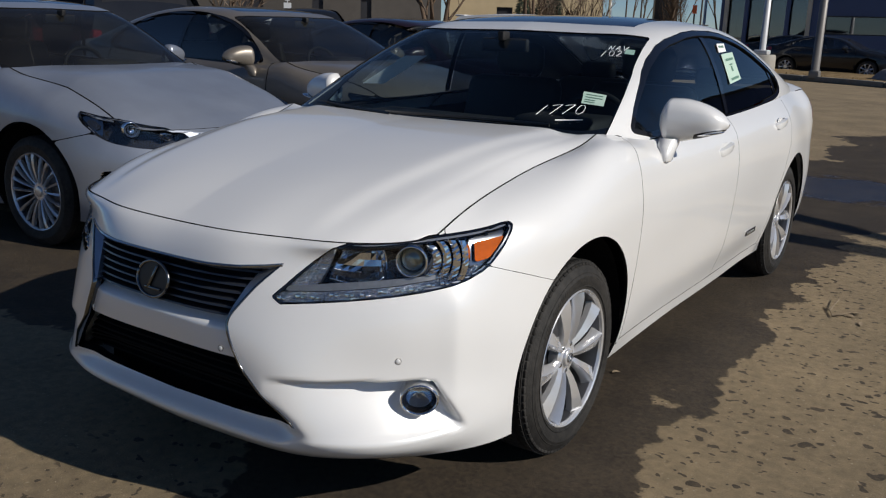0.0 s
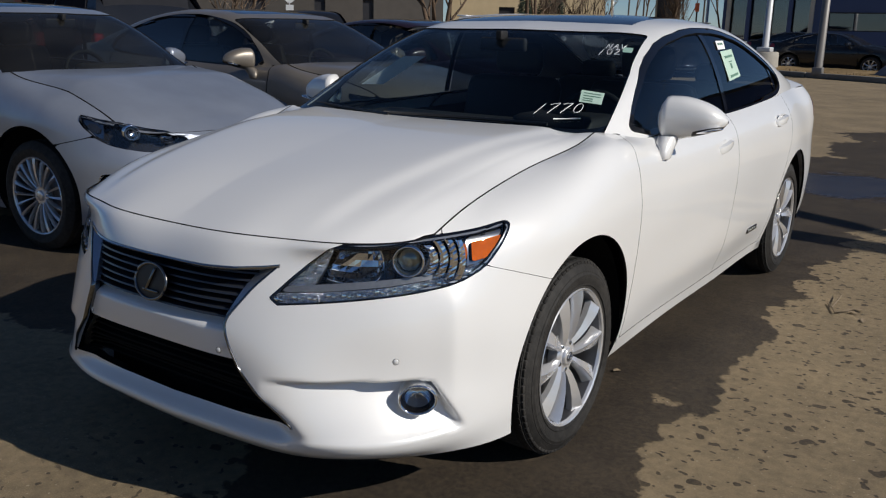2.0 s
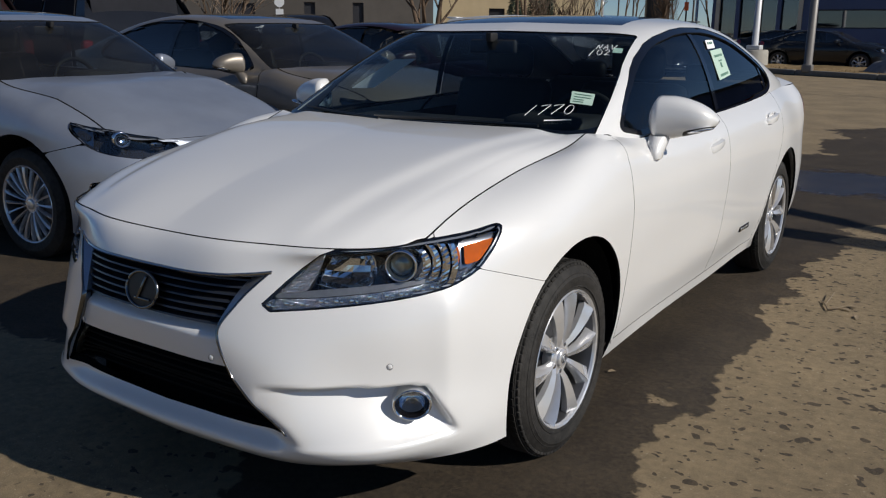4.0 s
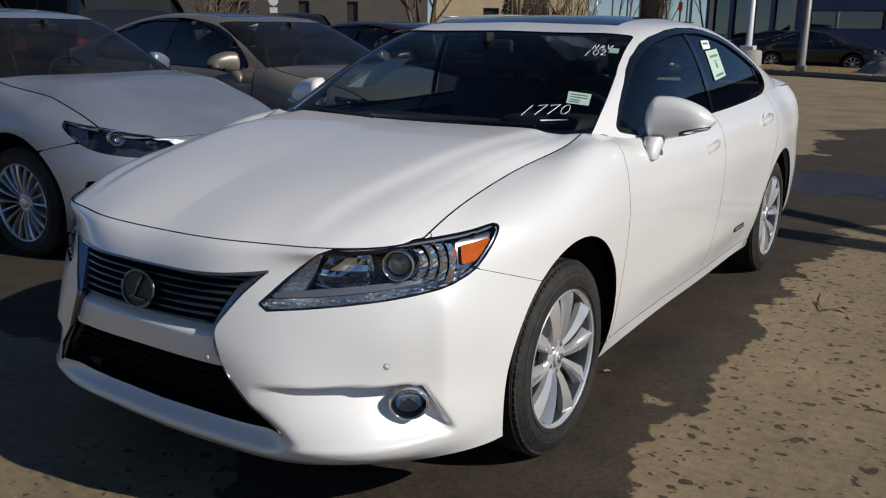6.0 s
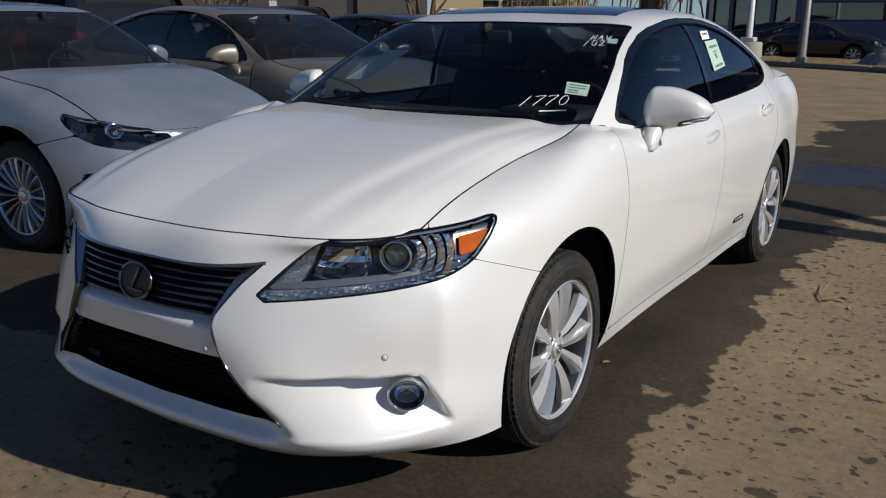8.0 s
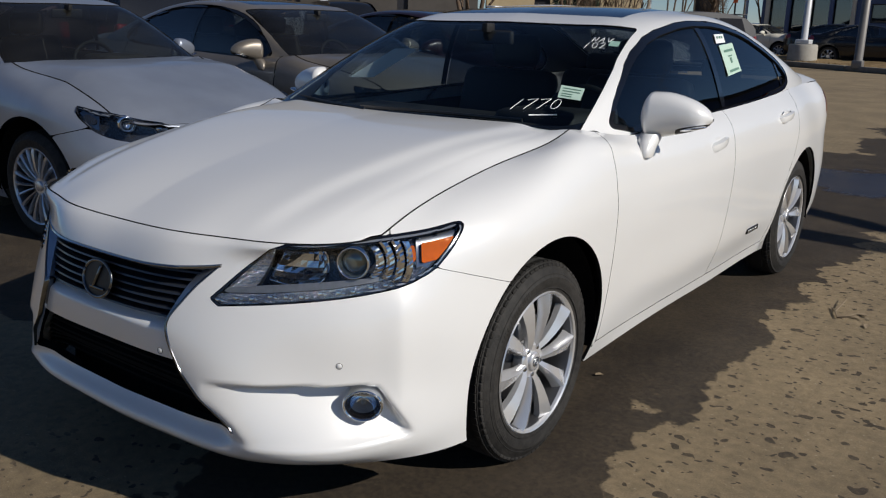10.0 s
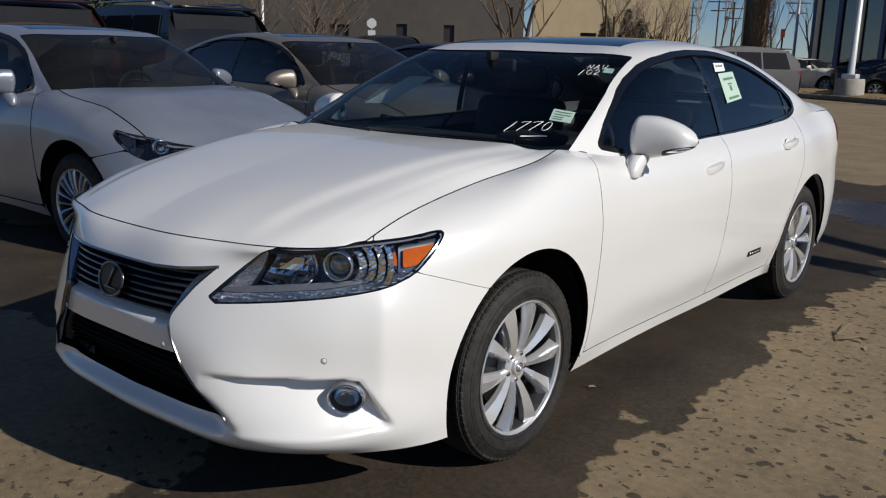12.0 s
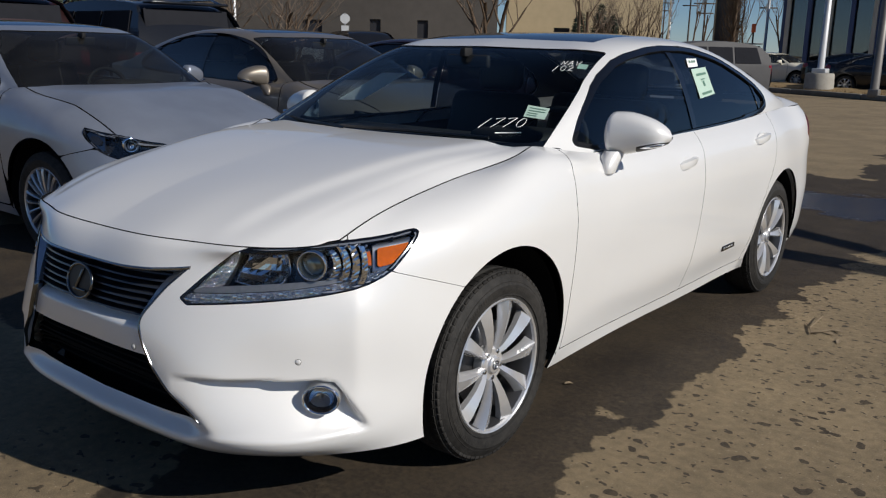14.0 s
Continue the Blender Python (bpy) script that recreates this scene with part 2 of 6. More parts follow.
# ---- smooth surfaces that are trimmed to panels ----
def spline(k, y, q):
    """Natural cubic spline through y at knots k, at q."""
    k, y, q = np.asarray(k, float), np.asarray(y, float), np.asarray(q, float)
    n = len(k)
    h = np.diff(k)
    A, b = np.eye(n), np.zeros((n,) + y.shape[1:])
    for i in range(1, n - 1):
        A[i, i - 1:i + 2] = h[i - 1], 2 * (h[i - 1] + h[i]), h[i]
        b[i] = 6 * ((y[i + 1] - y[i]) / h[i] - (y[i] - y[i - 1]) / h[i - 1])
    m = np.linalg.solve(A, b.reshape(n, -1)).reshape(b.shape)
    i = np.clip(np.searchsorted(k, q) - 1, 0, n - 2)
    e = (slice(None),) + (None,) * (y.ndim - 1)
    hi, a, c = h[i][e], ((k[i + 1] - q) / h[i])[e], ((q - k[i]) / h[i])[e]
    return a * y[i] + c * y[i + 1] + ((a ** 3 - a) * m[i] + (c ** 3 - c) * m[i + 1]) * hi ** 2 / 6


def surface(rows, step, mirror_start=False, mirror_end=False, mirror_top=False):
    """A smooth sheet through rows of points: (points, row and station numbers, faces). Mirrored ends lie on x = 0."""
    G = np.array(rows, float)
    R, S = G.shape[:2]
    flip = np.array([-1, 1, 1])
    pre = G[:, 2:0:-1] * flip if mirror_start else G[:, :0]
    post = G[:, -2:-4:-1] * flip if mirror_end else G[:, :0]
    X = np.concatenate([pre, G, post], 1)
    if mirror_top:
        X = np.concatenate([X, X[-2:-4:-1] * flip], 0)
    chord = np.r_[0, np.cumsum(np.linalg.norm(np.diff(X, axis=1), axis=2).mean(0))]
    rise = np.r_[0, np.cumsum(np.linalg.norm(np.diff(X, axis=0), axis=2).mean(1))]
    o = pre.shape[1]

    def samples(knots, first, count):
        q, idx = [], []
        for i in range(count - 1):
            a, b = knots[first + i], knots[first + i + 1]
            n = max(1, math.ceil((b - a) / step))
            q += [a + (b - a) * j / n for j in range(n)]
            idx += [i + j / n for j in range(n)]
        return np.array(q + [knots[first + count - 1]]), np.array(idx + [count - 1])

    qu, iu = samples(chord, o, S)
    qv, iv = samples(rise, 0, R)
    along = spline(chord, X.transpose(1, 0, 2), qu)
    P = spline(rise, along.transpose(1, 0, 2), qv)
    nv, nu = len(qv), len(qu)
    uv = np.stack(np.meshgrid(iu, iv), 2).reshape(-1, 2)
    i = np.arange(nv * nu).reshape(nv, nu)
    F = np.stack([i[:-1, :-1], i[:-1, 1:], i[1:, 1:], i[1:, :-1]], 2).reshape(-1, 4)
    return P.reshape(-1, 3), uv, [tuple(f) for f in F.tolist()]


def trim(m, f):
    """Keeps the part of a sheet where f(points, numbers) > 0, cut along f = 0."""
    P, UV, F = m
    val = f(P, UV)
    val = np.where(np.abs(val) < 1e-7, 1e-7, val)
    good = (val > 0).tolist()
    keep, cut, newP, newUV = [], {}, [], []
    n = len(P)
    for face in F:
        flags = [good[i] for i in face]
        if all(flags):
            keep.append(face)
        elif any(flags):
            poly = []
            for a, b in zip(face, face[1:] + face[:1]):
                if good[a]:
                    poly.append(a)
                if good[a] != good[b]:
                    key = (min(a, b), max(a, b))
                    if key not in cut:
                        t = val[key[0]] / (val[key[0]] - val[key[1]])
                        cut[key] = n + len(newP)
                        newP.append(P[key[0]] * (1 - t) + P[key[1]] * t)
                        newUV.append(UV[key[0]] * (1 - t) + UV[key[1]] * t)
                    poly.append(cut[key])
            if len(poly) > 2:
                keep.append(tuple(poly))
    P2 = np.concatenate([P, np.array(newP).reshape(-1, 3)])
    UV2 = np.concatenate([UV, np.array(newUV).reshape(-1, 2)])
    used = sorted({i for f in keep for i in f})
    new_id = {o: i for i, o in enumerate(used)}
    return P2[used], UV2[used], [tuple(new_id[i] for i in f) for f in keep]


def normals(P, F):
    N = np.zeros_like(P)
    for f in F:
        a, b, c = P[f[0]], P[f[1]], P[f[2]]
        nn = np.cross(b - a, c - a)
        for i in f:
            N[i] += nn
    return N / np.maximum(np.linalg.norm(N, axis=1), 1e-9)[:, None]


def sheet(m, edge=0.012, push=0.0, both=False, mid=(0, 1.4, 0.6)):
    """(points, faces) of a trimmed sheet, turned outwards, with its rim folded inwards by edge; both: with its mirror image."""
    P, F = np.array(m[0]), list(m[2])
    if not F:
        return [], [], []
    N = normals(P, F)
    # weld-free normals at the mirror line lie in its plane
    on = np.abs(P[:, 0]) < 1e-4
    c = np.array(mid)
    out = P - np.array([0, 1, 1]) * 0 - np.c_[np.zeros(len(P)), np.clip(P[:, 1], -0.3, 3.0), np.full(len(P), c[2])]
    if (N * out).sum() < 0:
        N, F = -N, [f[::-1] for f in F]
    N[on, 0] = 0
    N /= np.maximum(np.linalg.norm(N, axis=1), 1e-9)[:, None]
    P = P + N * push
    verts, faces = P.tolist(), list(F)
    skin = len(F)
    if edge:
        count = {}
        for f in F:
            for a, b in zip(f, f[1:] + f[:1]):
                count[(a, b)] = 1
        rim = [(a, b) for a, b in count if (b, a) not in count and not (on[a] and on[b])]
        top, low = {}, {}
        for a, b in rim:
            for i in (a, b):
                if i not in top:
                    top[i] = len(verts)
                    verts.append(P[i].tolist())
                    low[i] = len(verts)
                    verts.append((P[i] - N[i] * edge).tolist())
        faces += [(top[b], top[a], low[a], low[b]) for a, b in rim]
    if both:
        k = len(verts)
        ids = [i if i < len(P) and on[i] else k + i for i in range(k)]
        verts = verts + [[-p[0], p[1], p[2]] for p in verts]
        rims = [0] * skin + [1] * (len(faces) - skin)
        return verts, faces + [tuple(ids[i] for i in f[::-1]) for f in faces], rims * 2
    return verts, faces, [0] * skin + [1] * (len(faces) - skin)


def mirrored(m):
    return ([(-p[0], p[1], p[2]) for p in m[0]], [f[::-1] for f in m[1]], *m[2:])


def rounded(poly, times=2):
    """A polygon with its corners cut again and again."""
    Q = [np.array(p, float) for p in poly]
    for _ in range(times):
        Q = [q for a, b in zip(Q, Q[1:] + Q[:1]) for q in (a * 0.8 + b * 0.2, a * 0.2 + b * 0.8)]
    return np.array(Q)


def inside(poly, x, y):
    """Signed distance to a polygon, positive within."""
    A = np.asarray(poly, float)
    B = np.roll(A, -1, 0)
    best, odd = np.full(len(x), 1e9), np.zeros(len(x), bool)
    for (ax, ay), (bx, by) in zip(A, B):
        dx, dy = bx - ax, by - ay
        t = np.clip(((x - ax) * dx + (y - ay) * dy) / (dx * dx + dy * dy + 1e-12), 0, 1)
        best = np.minimum(best, np.hypot(x - ax - t * dx, y - ay - t * dy))
        hit = ((ay > y) != (by > y)) & (x < dx * (y - ay) / (dy if abs(dy) > 1e-12 else 1e-12) + ax)
        odd ^= hit
    return np.where(odd, best, -best)


def line(points, q):
    """A broken line as a function."""
    a = np.array(points)
    return np.interp(q, a[:, 0], a[:, 1])


def smooth01(t):
    t = np.clip(t, 0, 1)
    return t * t * (3 - 2 * t)


# ---- sedans ----
from mathutils.bvhtree import BVHTree


# Lines of the body from the middle of the nose round the flank to the middle of the tail (x to the car's left, y to its rear, from the front axle).
SILL = [(0, -0.926, 0.204), (0.247, -0.917, 0.206), (0.452, -0.888, 0.208), (0.620, -0.790, 0.208), (0.764, -0.632, 0.206), (0.853, -0.438, 0.202), (0.862, -0.108, 0.201), (0.837, 0.405, 0.201), (0.838, 0.645, 0.210),
        (0.836, 1.046, 0.216), (0.836, 1.697, 0.214), (0.835, 2.398, 0.214), (0.847, 2.817, 0.207), (0.838, 3.197, 0.226), (0.77, 3.551, 0.263), (0.593, 3.714, 0.3), (0.297, 3.788, 0.298), (0, 3.821, 0.295)]
LIP = [(0, -0.984, 0.264), (0.247, -0.978, 0.267), (0.458, -0.956, 0.266), (0.652, -0.858, 0.263), (0.793, -0.666, 0.268), (0.867, -0.442, 0.28), (0.88, -0.113, 0.279), (0.86, 0.4, 0.273), (0.854, 0.64, 0.282),
       (0.852, 1.041, 0.286), (0.852, 1.692, 0.286), (0.853, 2.393, 0.284), (0.874, 2.812, 0.275), (0.86, 3.192, 0.294), (0.792, 3.567, 0.322), (0.605, 3.76, 0.358), (0.297, 3.835, 0.355), (0, 3.868, 0.353)]
LOW = [(0, -1.001, 0.397), (0.249, -1, 0.4), (0.466, -0.974, 0.402), (0.635, -0.854, 0.403), (0.776, -0.677, 0.405), (0.872, -0.449, 0.415), (0.901, -0.121, 0.415), (0.883, 0.392, 0.404), (0.881, 0.633, 0.403),
       (0.885, 1.032, 0.404), (0.887, 1.683, 0.402), (0.886, 2.384, 0.402), (0.9, 2.804, 0.411), (0.88, 3.186, 0.42), (0.806, 3.571, 0.447), (0.608, 3.775, 0.474), (0.299, 3.849, 0.471), (0, 3.883, 0.469)]
MID = [(0, -1.022, 0.543), (0.25, -1.013, 0.545), (0.450, -0.955, 0.547), (0.62, -0.836, 0.548), (0.77, -0.678, 0.554), (0.873, -0.456, 0.56), (0.913, -0.128, 0.56), (0.902, 0.383, 0.559), (0.9, 0.624, 0.558),
       (0.902, 1.024, 0.559), (0.905, 1.675, 0.557), (0.905, 2.375, 0.566), (0.912, 2.796, 0.566), (0.89, 3.177, 0.575), (0.811, 3.574, 0.593), (0.601, 3.78, 0.61), (0.301, 3.853, 0.607), (0, 3.887, 0.604)]
LAMPLINE = [(0, -1.005, 0.678), (0.252, -0.984, 0.68), (0.436, -0.916, 0.682), (0.604, -0.811, 0.684), (0.762, -0.649, 0.694), (0.866, -0.432, 0.71), (0.915, -0.116, 0.725), (0.913, 0.375, 0.724), (0.912, 0.615, 0.723),
            (0.912, 1.016, 0.722), (0.915, 1.667, 0.732), (0.915, 2.368, 0.74), (0.915, 2.788, 0.74), (0.887, 3.17, 0.749), (0.807, 3.556, 0.767), (0.605, 3.761, 0.784), (0.303, 3.835, 0.781), (0, 3.868, 0.778)]
FLANK = [(0, -0.974, 0.765), (0.253, -0.958, 0.773), (0.424, -0.889, 0.774), (0.586, -0.789, 0.78), (0.741, -0.621, 0.791), (0.85, -0.41, 0.811), (0.899, -0.1, 0.841), (0.904, 0.37, 0.859), (0.901, 0.61, 0.859),
         (0.901, 1.011, 0.858), (0.905, 1.662, 0.867), (0.905, 2.361, 0.876), (0.9, 2.783, 0.885), (0.873, 3.166, 0.884), (0.810, 3.548, 0.893), (0.609, 3.736, 0.9), (0.304, 3.809, 0.897), (0, 3.843, 0.894)]
SHOULDER = [(0, -0.938, 0.81), (0.253, -0.933, 0.816), (0.42, -0.881, 0.814), (0.579, -0.81, 0.814), (0.737, -0.602, 0.828), (0.792, -0.390, 0.879), (0.822, -0.05, 0.934), (0.842, 0.36, 1.000), (0.863, 0.599, 0.96),
            (0.864, 1.009, 0.954), (0.868, 1.66, 0.964), (0.865, 2.36, 0.977), (0.855, 2.781, 0.986), (0.832, 3.164, 0.990), (0.786, 3.53, 1.000), (0.59, 3.70, 0.998), (0.305, 3.765, 0.984), (0, 3.798, 0.982)]
BELT = [(0, -0.916, 0.825), (0.254, -0.913, 0.83), (0.41, -0.868, 0.829), (0.565, -0.813, 0.830), (0.718, -0.608, 0.840), (0.706, -0.355, 0.919), (0.697, -0.03, 0.965), (0.738, 0.355, 1.038), (0.805, 0.591, 1.005),
        (0.815, 1.011, 1.004), (0.816, 1.661, 1.02), (0.811, 2.362, 1.042), (0.793, 2.783, 1.06), (0.766, 3.167, 1.068), (0.738, 3.495, 1.070), (0.556, 3.668, 1.060), (0.306, 3.723, 1.033), (0, 3.756, 1.03)]
# The bonnet, from its middle to its edge, each from the nose to the screen.
BONNET = [[(0, -0.912, 0.829), (0, -0.714, 0.905), (0, -0.406, 0.977), (0, -0.058, 1.030), (0, 0.271, 1.044)],
          [(0.254, -0.909, 0.834), (0.272, -0.715, 0.908), (0.300, -0.408, 0.979), (0.322, -0.051, 1.032), (0.312, 0.277, 1.047)],
          [(0.407, -0.864, 0.837), (0.445, -0.687, 0.906), (0.493, -0.392, 0.978), (0.530, -0.037, 1.031), (0.530, 0.308, 1.048)],
          [(0.561, -0.81, 0.837), (0.590, -0.624, 0.909), (0.605, -0.344, 0.975), (0.617, -0.001, 1.026), (0.648, 0.336, 1.046)],
          [(0.713, -0.606, 0.842), (0.703, -0.45, 0.892), (0.690, -0.24, 0.947), (0.677, 0.049, 0.988), (0.731, 0.353, 1.041)]]
# The cabin, from the belt over the side glass and roof edge to the middle of the roof, each from the screen to the tail.
CABINS = [[(0.801, 0.556, 0.987), (0.815, 0.911, 1.006), (0.816, 1.261, 1.011), (0.816, 1.711, 1.021), (0.813, 2.162, 1.034), (0.804, 2.562, 1.051), (0.784, 2.914, 1.064), (0.756, 3.167, 1.064)],
          [(0.776, 0.528, 1.009), (0.775, 0.909, 1.114), (0.765, 1.237, 1.181), (0.756, 1.687, 1.214), (0.754, 2.138, 1.214), (0.757, 2.529, 1.188), (0.756, 2.892, 1.14), (0.741, 3.186, 1.086)],
          [(0.757, 0.478, 1.025), (0.72, 0.859, 1.21), (0.682, 1.177, 1.321), (0.658, 1.657, 1.392), (0.657, 2.107, 1.382), (0.676, 2.49, 1.313), (0.704, 2.863, 1.207), (0.721, 3.208, 1.103)],
          [(0.726, 0.35, 1.019), (0.668, 0.743, 1.21), (0.6, 1.092, 1.361), (0.565, 1.612, 1.435), (0.565, 2.062, 1.426), (0.589, 2.464, 1.356), (0.628, 2.847, 1.245), (0.665, 3.231, 1.119)],
          [(0.425, 0.244, 1.017), (0.407, 0.662, 1.22), (0.378, 1.028, 1.377), (0.353, 1.577, 1.459), (0.353, 2.078, 1.451), (0.373, 2.5, 1.383), (0.402, 2.914, 1.267), (0.43, 3.319, 1.117)],
          [(0, 0.216, 1.013), (0, 0.653, 1.223), (0, 1.026, 1.384), (0, 1.582, 1.466), (0, 2.103, 1.461), (0, 2.537, 1.395), (0, 2.964, 1.273), (0, 3.382, 1.112)]]
LAMP = rounded([(18.1, 0.66), (22.8, 0.757), (27.2, 0.828), (33, 0.833), (40.8, 0.838), (46.2, 0.845), (51.6, 0.859), (52.4, 0.850), (50.0, 0.797), (47.2, 0.746), (43.2, 0.714), (37, 0.695), (28, 0.677)], 1)
SIDE_GLASS = rounded([(0.590, 1.018), (0.700, 1.124), (0.905, 1.253), (1.150, 1.341), (1.510, 1.392), (1.867, 1.392), (2.212, 1.345), (2.471, 1.268), (2.640, 1.205), (2.735, 1.145), (2.735, 1.105), (2.640, 1.077), (2.450, 1.062), (1.962, 1.039), (1.261, 1.023)], 1)
UPPER_GRILLE = [(0.392, 0.749), (0.290, 0.61), (0.20, 0.602), (-0.05, 0.596), (-0.05, 0.757), (0.2, 0.753)]
LOWER_GRILLE = rounded([(0.340, 0.483), (0.468, 0.35), (0.30, 0.326), (-0.3, 0.319), (-0.3, 0.491)], 1)
FRONT_EDGE = [(0.25, 0.424), (0.37, 0.428), (0.65, 0.421), (0.85, 0.414), (0.95, 0.424), (1.0, 0.450), (1.1, 0.54)]
SPLIT_EDGE = [(0.25, 1.545), (0.58, 1.592), (0.87, 1.608), (1.1, 1.665)]
BACK_EDGE = [(0.25, 2.36), (0.45, 2.42), (0.62, 2.50), (0.8, 2.60), (1.1, 2.72)]
ARCHES = ((-0.006, 0.343, 0.408), (2.825, 0.340, 0.398))


def around(P):
    return np.degrees(np.arctan2(P[:, 0], 0.25 - P[:, 1]))


def lamp_zone(P, UV=None):
    return inside(LAMP * [0.018, 1], around(P) * 0.018, P[:, 2])


def arch_zone(P):
    return np.maximum(*[r - np.hypot(P[:, 1] - y, P[:, 2] - z) for y, z, r in ARCHES])


def upper_zone(P):
    return inside(UPPER_GRILLE, P[:, 0], P[:, 2])


def lower_zone(P):
    return inside(LOWER_GRILLE, P[:, 0], P[:, 2])


def pressed(P, deep):
    """The fog lamp's hollow under a sharp ledge, pressed into the nose."""
    a = around(P)
    rise = np.clip((a - 18.5) / 18, 0, 1)
    ledge = line([(15, 0.470), (22.5, 0.466), (31, 0.459), (37, 0.452), (46, 0.444)], a)
    depth = deep * rise * smooth01((39.6 + (0.452 - P[:, 2]) * 34 - a) / 2.4)
    slope = np.clip((P[:, 2] - 0.292) / np.maximum(ledge - 0.292, 0.01), 0, 1) ** 0.55
    d = depth * slope * smooth01((ledge - P[:, 2]) / 0.011) * (P[:, 1] < -0.4) * (P[:, 0] > 0.2)
    return P - np.c_[d * 0.45, -d * 0.85, d * 0]


def spindle_edge(z):
    """Half width of the waisted grille opening at a height."""
    return line([(0.300, 0.515), (0.321, 0.497), (0.338, 0.486), (0.400, 0.425), (0.477, 0.352), (0.540, 0.318), (0.575, 0.303), (0.600, 0.297), (0.620, 0.303), (0.700, 0.357), (0.752, 0.402), (0.785, 0.435)], z)


def spindle_top(x):
    return line([(0, 0.744), (0.2, 0.745), (0.30, 0.749), (0.38, 0.757), (0.44, 0.766)], np.abs(x))


def spindle_foot(x):
    return line([(0, 0.310), (0.25, 0.313), (0.42, 0.321), (0.50, 0.334)], np.abs(x))


def spindle(P):
    """Positive within the waisted opening of the nose."""
    return np.minimum.reduce([spindle_edge(P[:, 2]) - np.abs(P[:, 0]), spindle_top(P[:, 0]) - P[:, 2], P[:, 2] - spindle_foot(P[:, 0])])


def ledge_depth(P):
    """How far the shelf under the lower opening slopes back from the lip."""
    near = smooth01((spindle_edge(P[:, 2]) + 0.035 - np.abs(P[:, 0])) / 0.13) * (P[:, 1] < -0.6)
    return near * 0.058 * smooth01((P[:, 2] - 0.252) / 0.068) * smooth01((0.43 - P[:, 2]) / 0.08)


def spoke_wheel(hero, spokes, radius=0.334, rim=0.234):
    """Tyre, rim, spokes, cap, nuts and brake disc of one wheel, facing +x, about the hub: (name, mesh, material)."""
    sides = 72 if hero else 36
    w = 0.096
    tyre = lathe([(-w, rim - 0.006), (-w - 0.004, rim + 0.03), (-w + 0.004, radius - 0.03), (-w + 0.024, radius - 0.005), (-0.05, radius), (-0.046, radius - 0.008), (-0.036, radius - 0.008), (-0.032, radius), (0.032, radius), (0.036, radius - 0.008),
                  (0.046, radius - 0.008), (0.05, radius), (w - 0.022, radius - 0.004), (w - 0.008, radius - 0.02), (w + 0.001, radius - 0.038), (w + 0.007, rim + 0.05), (w + 0.006, rim + 0.026), (w - 0.002, rim + 0.01), (w - 0.004, rim - 0.004), (w - 0.02, rim - 0.012)], sides, False)
    out = [("tyre", tyre, RUBBER)]
    if hero:
        blocks = []
        for k in range(76):
            a = k * math.tau / 76
            blocks.append(moved(box(w - 0.034, w - 0.0105, -0.0118, 0.0118, radius - 0.020, radius - 0.0072, 0.003), Matrix.Rotation(a, 4, "X")))
            blocks.append(moved(box(0.052, 0.071, -0.0118, 0.0118, radius - 0.012, radius + 0.0008), Matrix.Rotation(a + 0.02, 4, "X")))
            blocks.append(moved(box(-0.028, 0.028, -0.0118, 0.0118, radius - 0.012, radius + 0.0008), Matrix.Rotation(a + 0.01, 4, "X")))
        # raised rings and unreadable moulded bars on the sidewall
        for rr, xx in ((rim + 0.016, w + 0.0025), (radius - 0.040, w + 0.001)):
            blocks.append(lathe([(xx - 0.003, rr - 0.003), (xx + 0.0018, rr - 0.001), (xx + 0.0018, rr + 0.001), (xx - 0.003, rr + 0.003)], sides))
        for k in list(range(-7, 8)) + list(range(28, 38)):
            blocks.append(moved(box(w + 0.003, w + 0.0075, -0.0042, 0.0042, rim + 0.036, rim + 0.052, 0.001), Matrix.Rotation(k * 0.046 + 0.35, 4, "X")))
        out[0] = ("tyre", join(tyre, *blocks), RUBBER)
    barrel = lathe([(w - 0.004, rim + 0.004), (w + 0.001, rim), (w - 0.003, rim - 0.006), (w - 0.012, rim - 0.010)], sides)
    out.append(("rim", barrel, ALLOY))
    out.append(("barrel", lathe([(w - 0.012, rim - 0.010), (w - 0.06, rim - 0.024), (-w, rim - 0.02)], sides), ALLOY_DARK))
    blades = []
    for k in range(spokes):
        a = k * math.tau / spokes
        wide = 1.0 if spokes <= 10 else 0.30
        turn = 1 if k % 2 else -1
        # each blade has a sharp ridge towards its twin, a steep flank and a broad one
        sec = [(0.040, 0.010 * wide, 0.068, 0.044), (0.075, 0.013 * wide, 0.082, 0.056), (0.115, 0.018 * wide, 0.091, 0.064), (0.160, 0.024 * wide, 0.096, 0.068), (0.205, 0.031 * wide, 0.097, 0.070), (rim - 0.005, 0.038 * wide, 0.093, 0.068)]
        P = []
        for r, h, xo, xi in sec:
            c = turn * (0.006 - 0.05 * (r - 0.04)) * (1 if spokes <= 10 else 0.5)
            steep, broad = 0.004 + 0.42 * h, 0.006 + 0.80 * h
            xi = min(xi, xo - broad - 0.008)
            P += [(xi, c - h * 1.05, r), (xo - (broad if turn > 0 else steep), c - h, r), (xo, c - turn * 0.40 * h, r), (xo - (steep if turn > 0 else broad), c + h, r), (xi, c + h * 1.05, r)]
        F = [(i * 5 + j, i * 5 + (j + 1) % 5, i * 5 + 5 + (j + 1) % 5, i * 5 + 5 + j) for i in range(len(sec) - 1) for j in range(5)] + [(0, 1, 2, 3, 4), tuple(range(len(P) - 1, len(P) - 6, -1))]
        blades.append(moved((P, F), Matrix.Rotation(a, 4, "X")))
    for b in blades:
        out.append(("spoke", b, ALLOY))
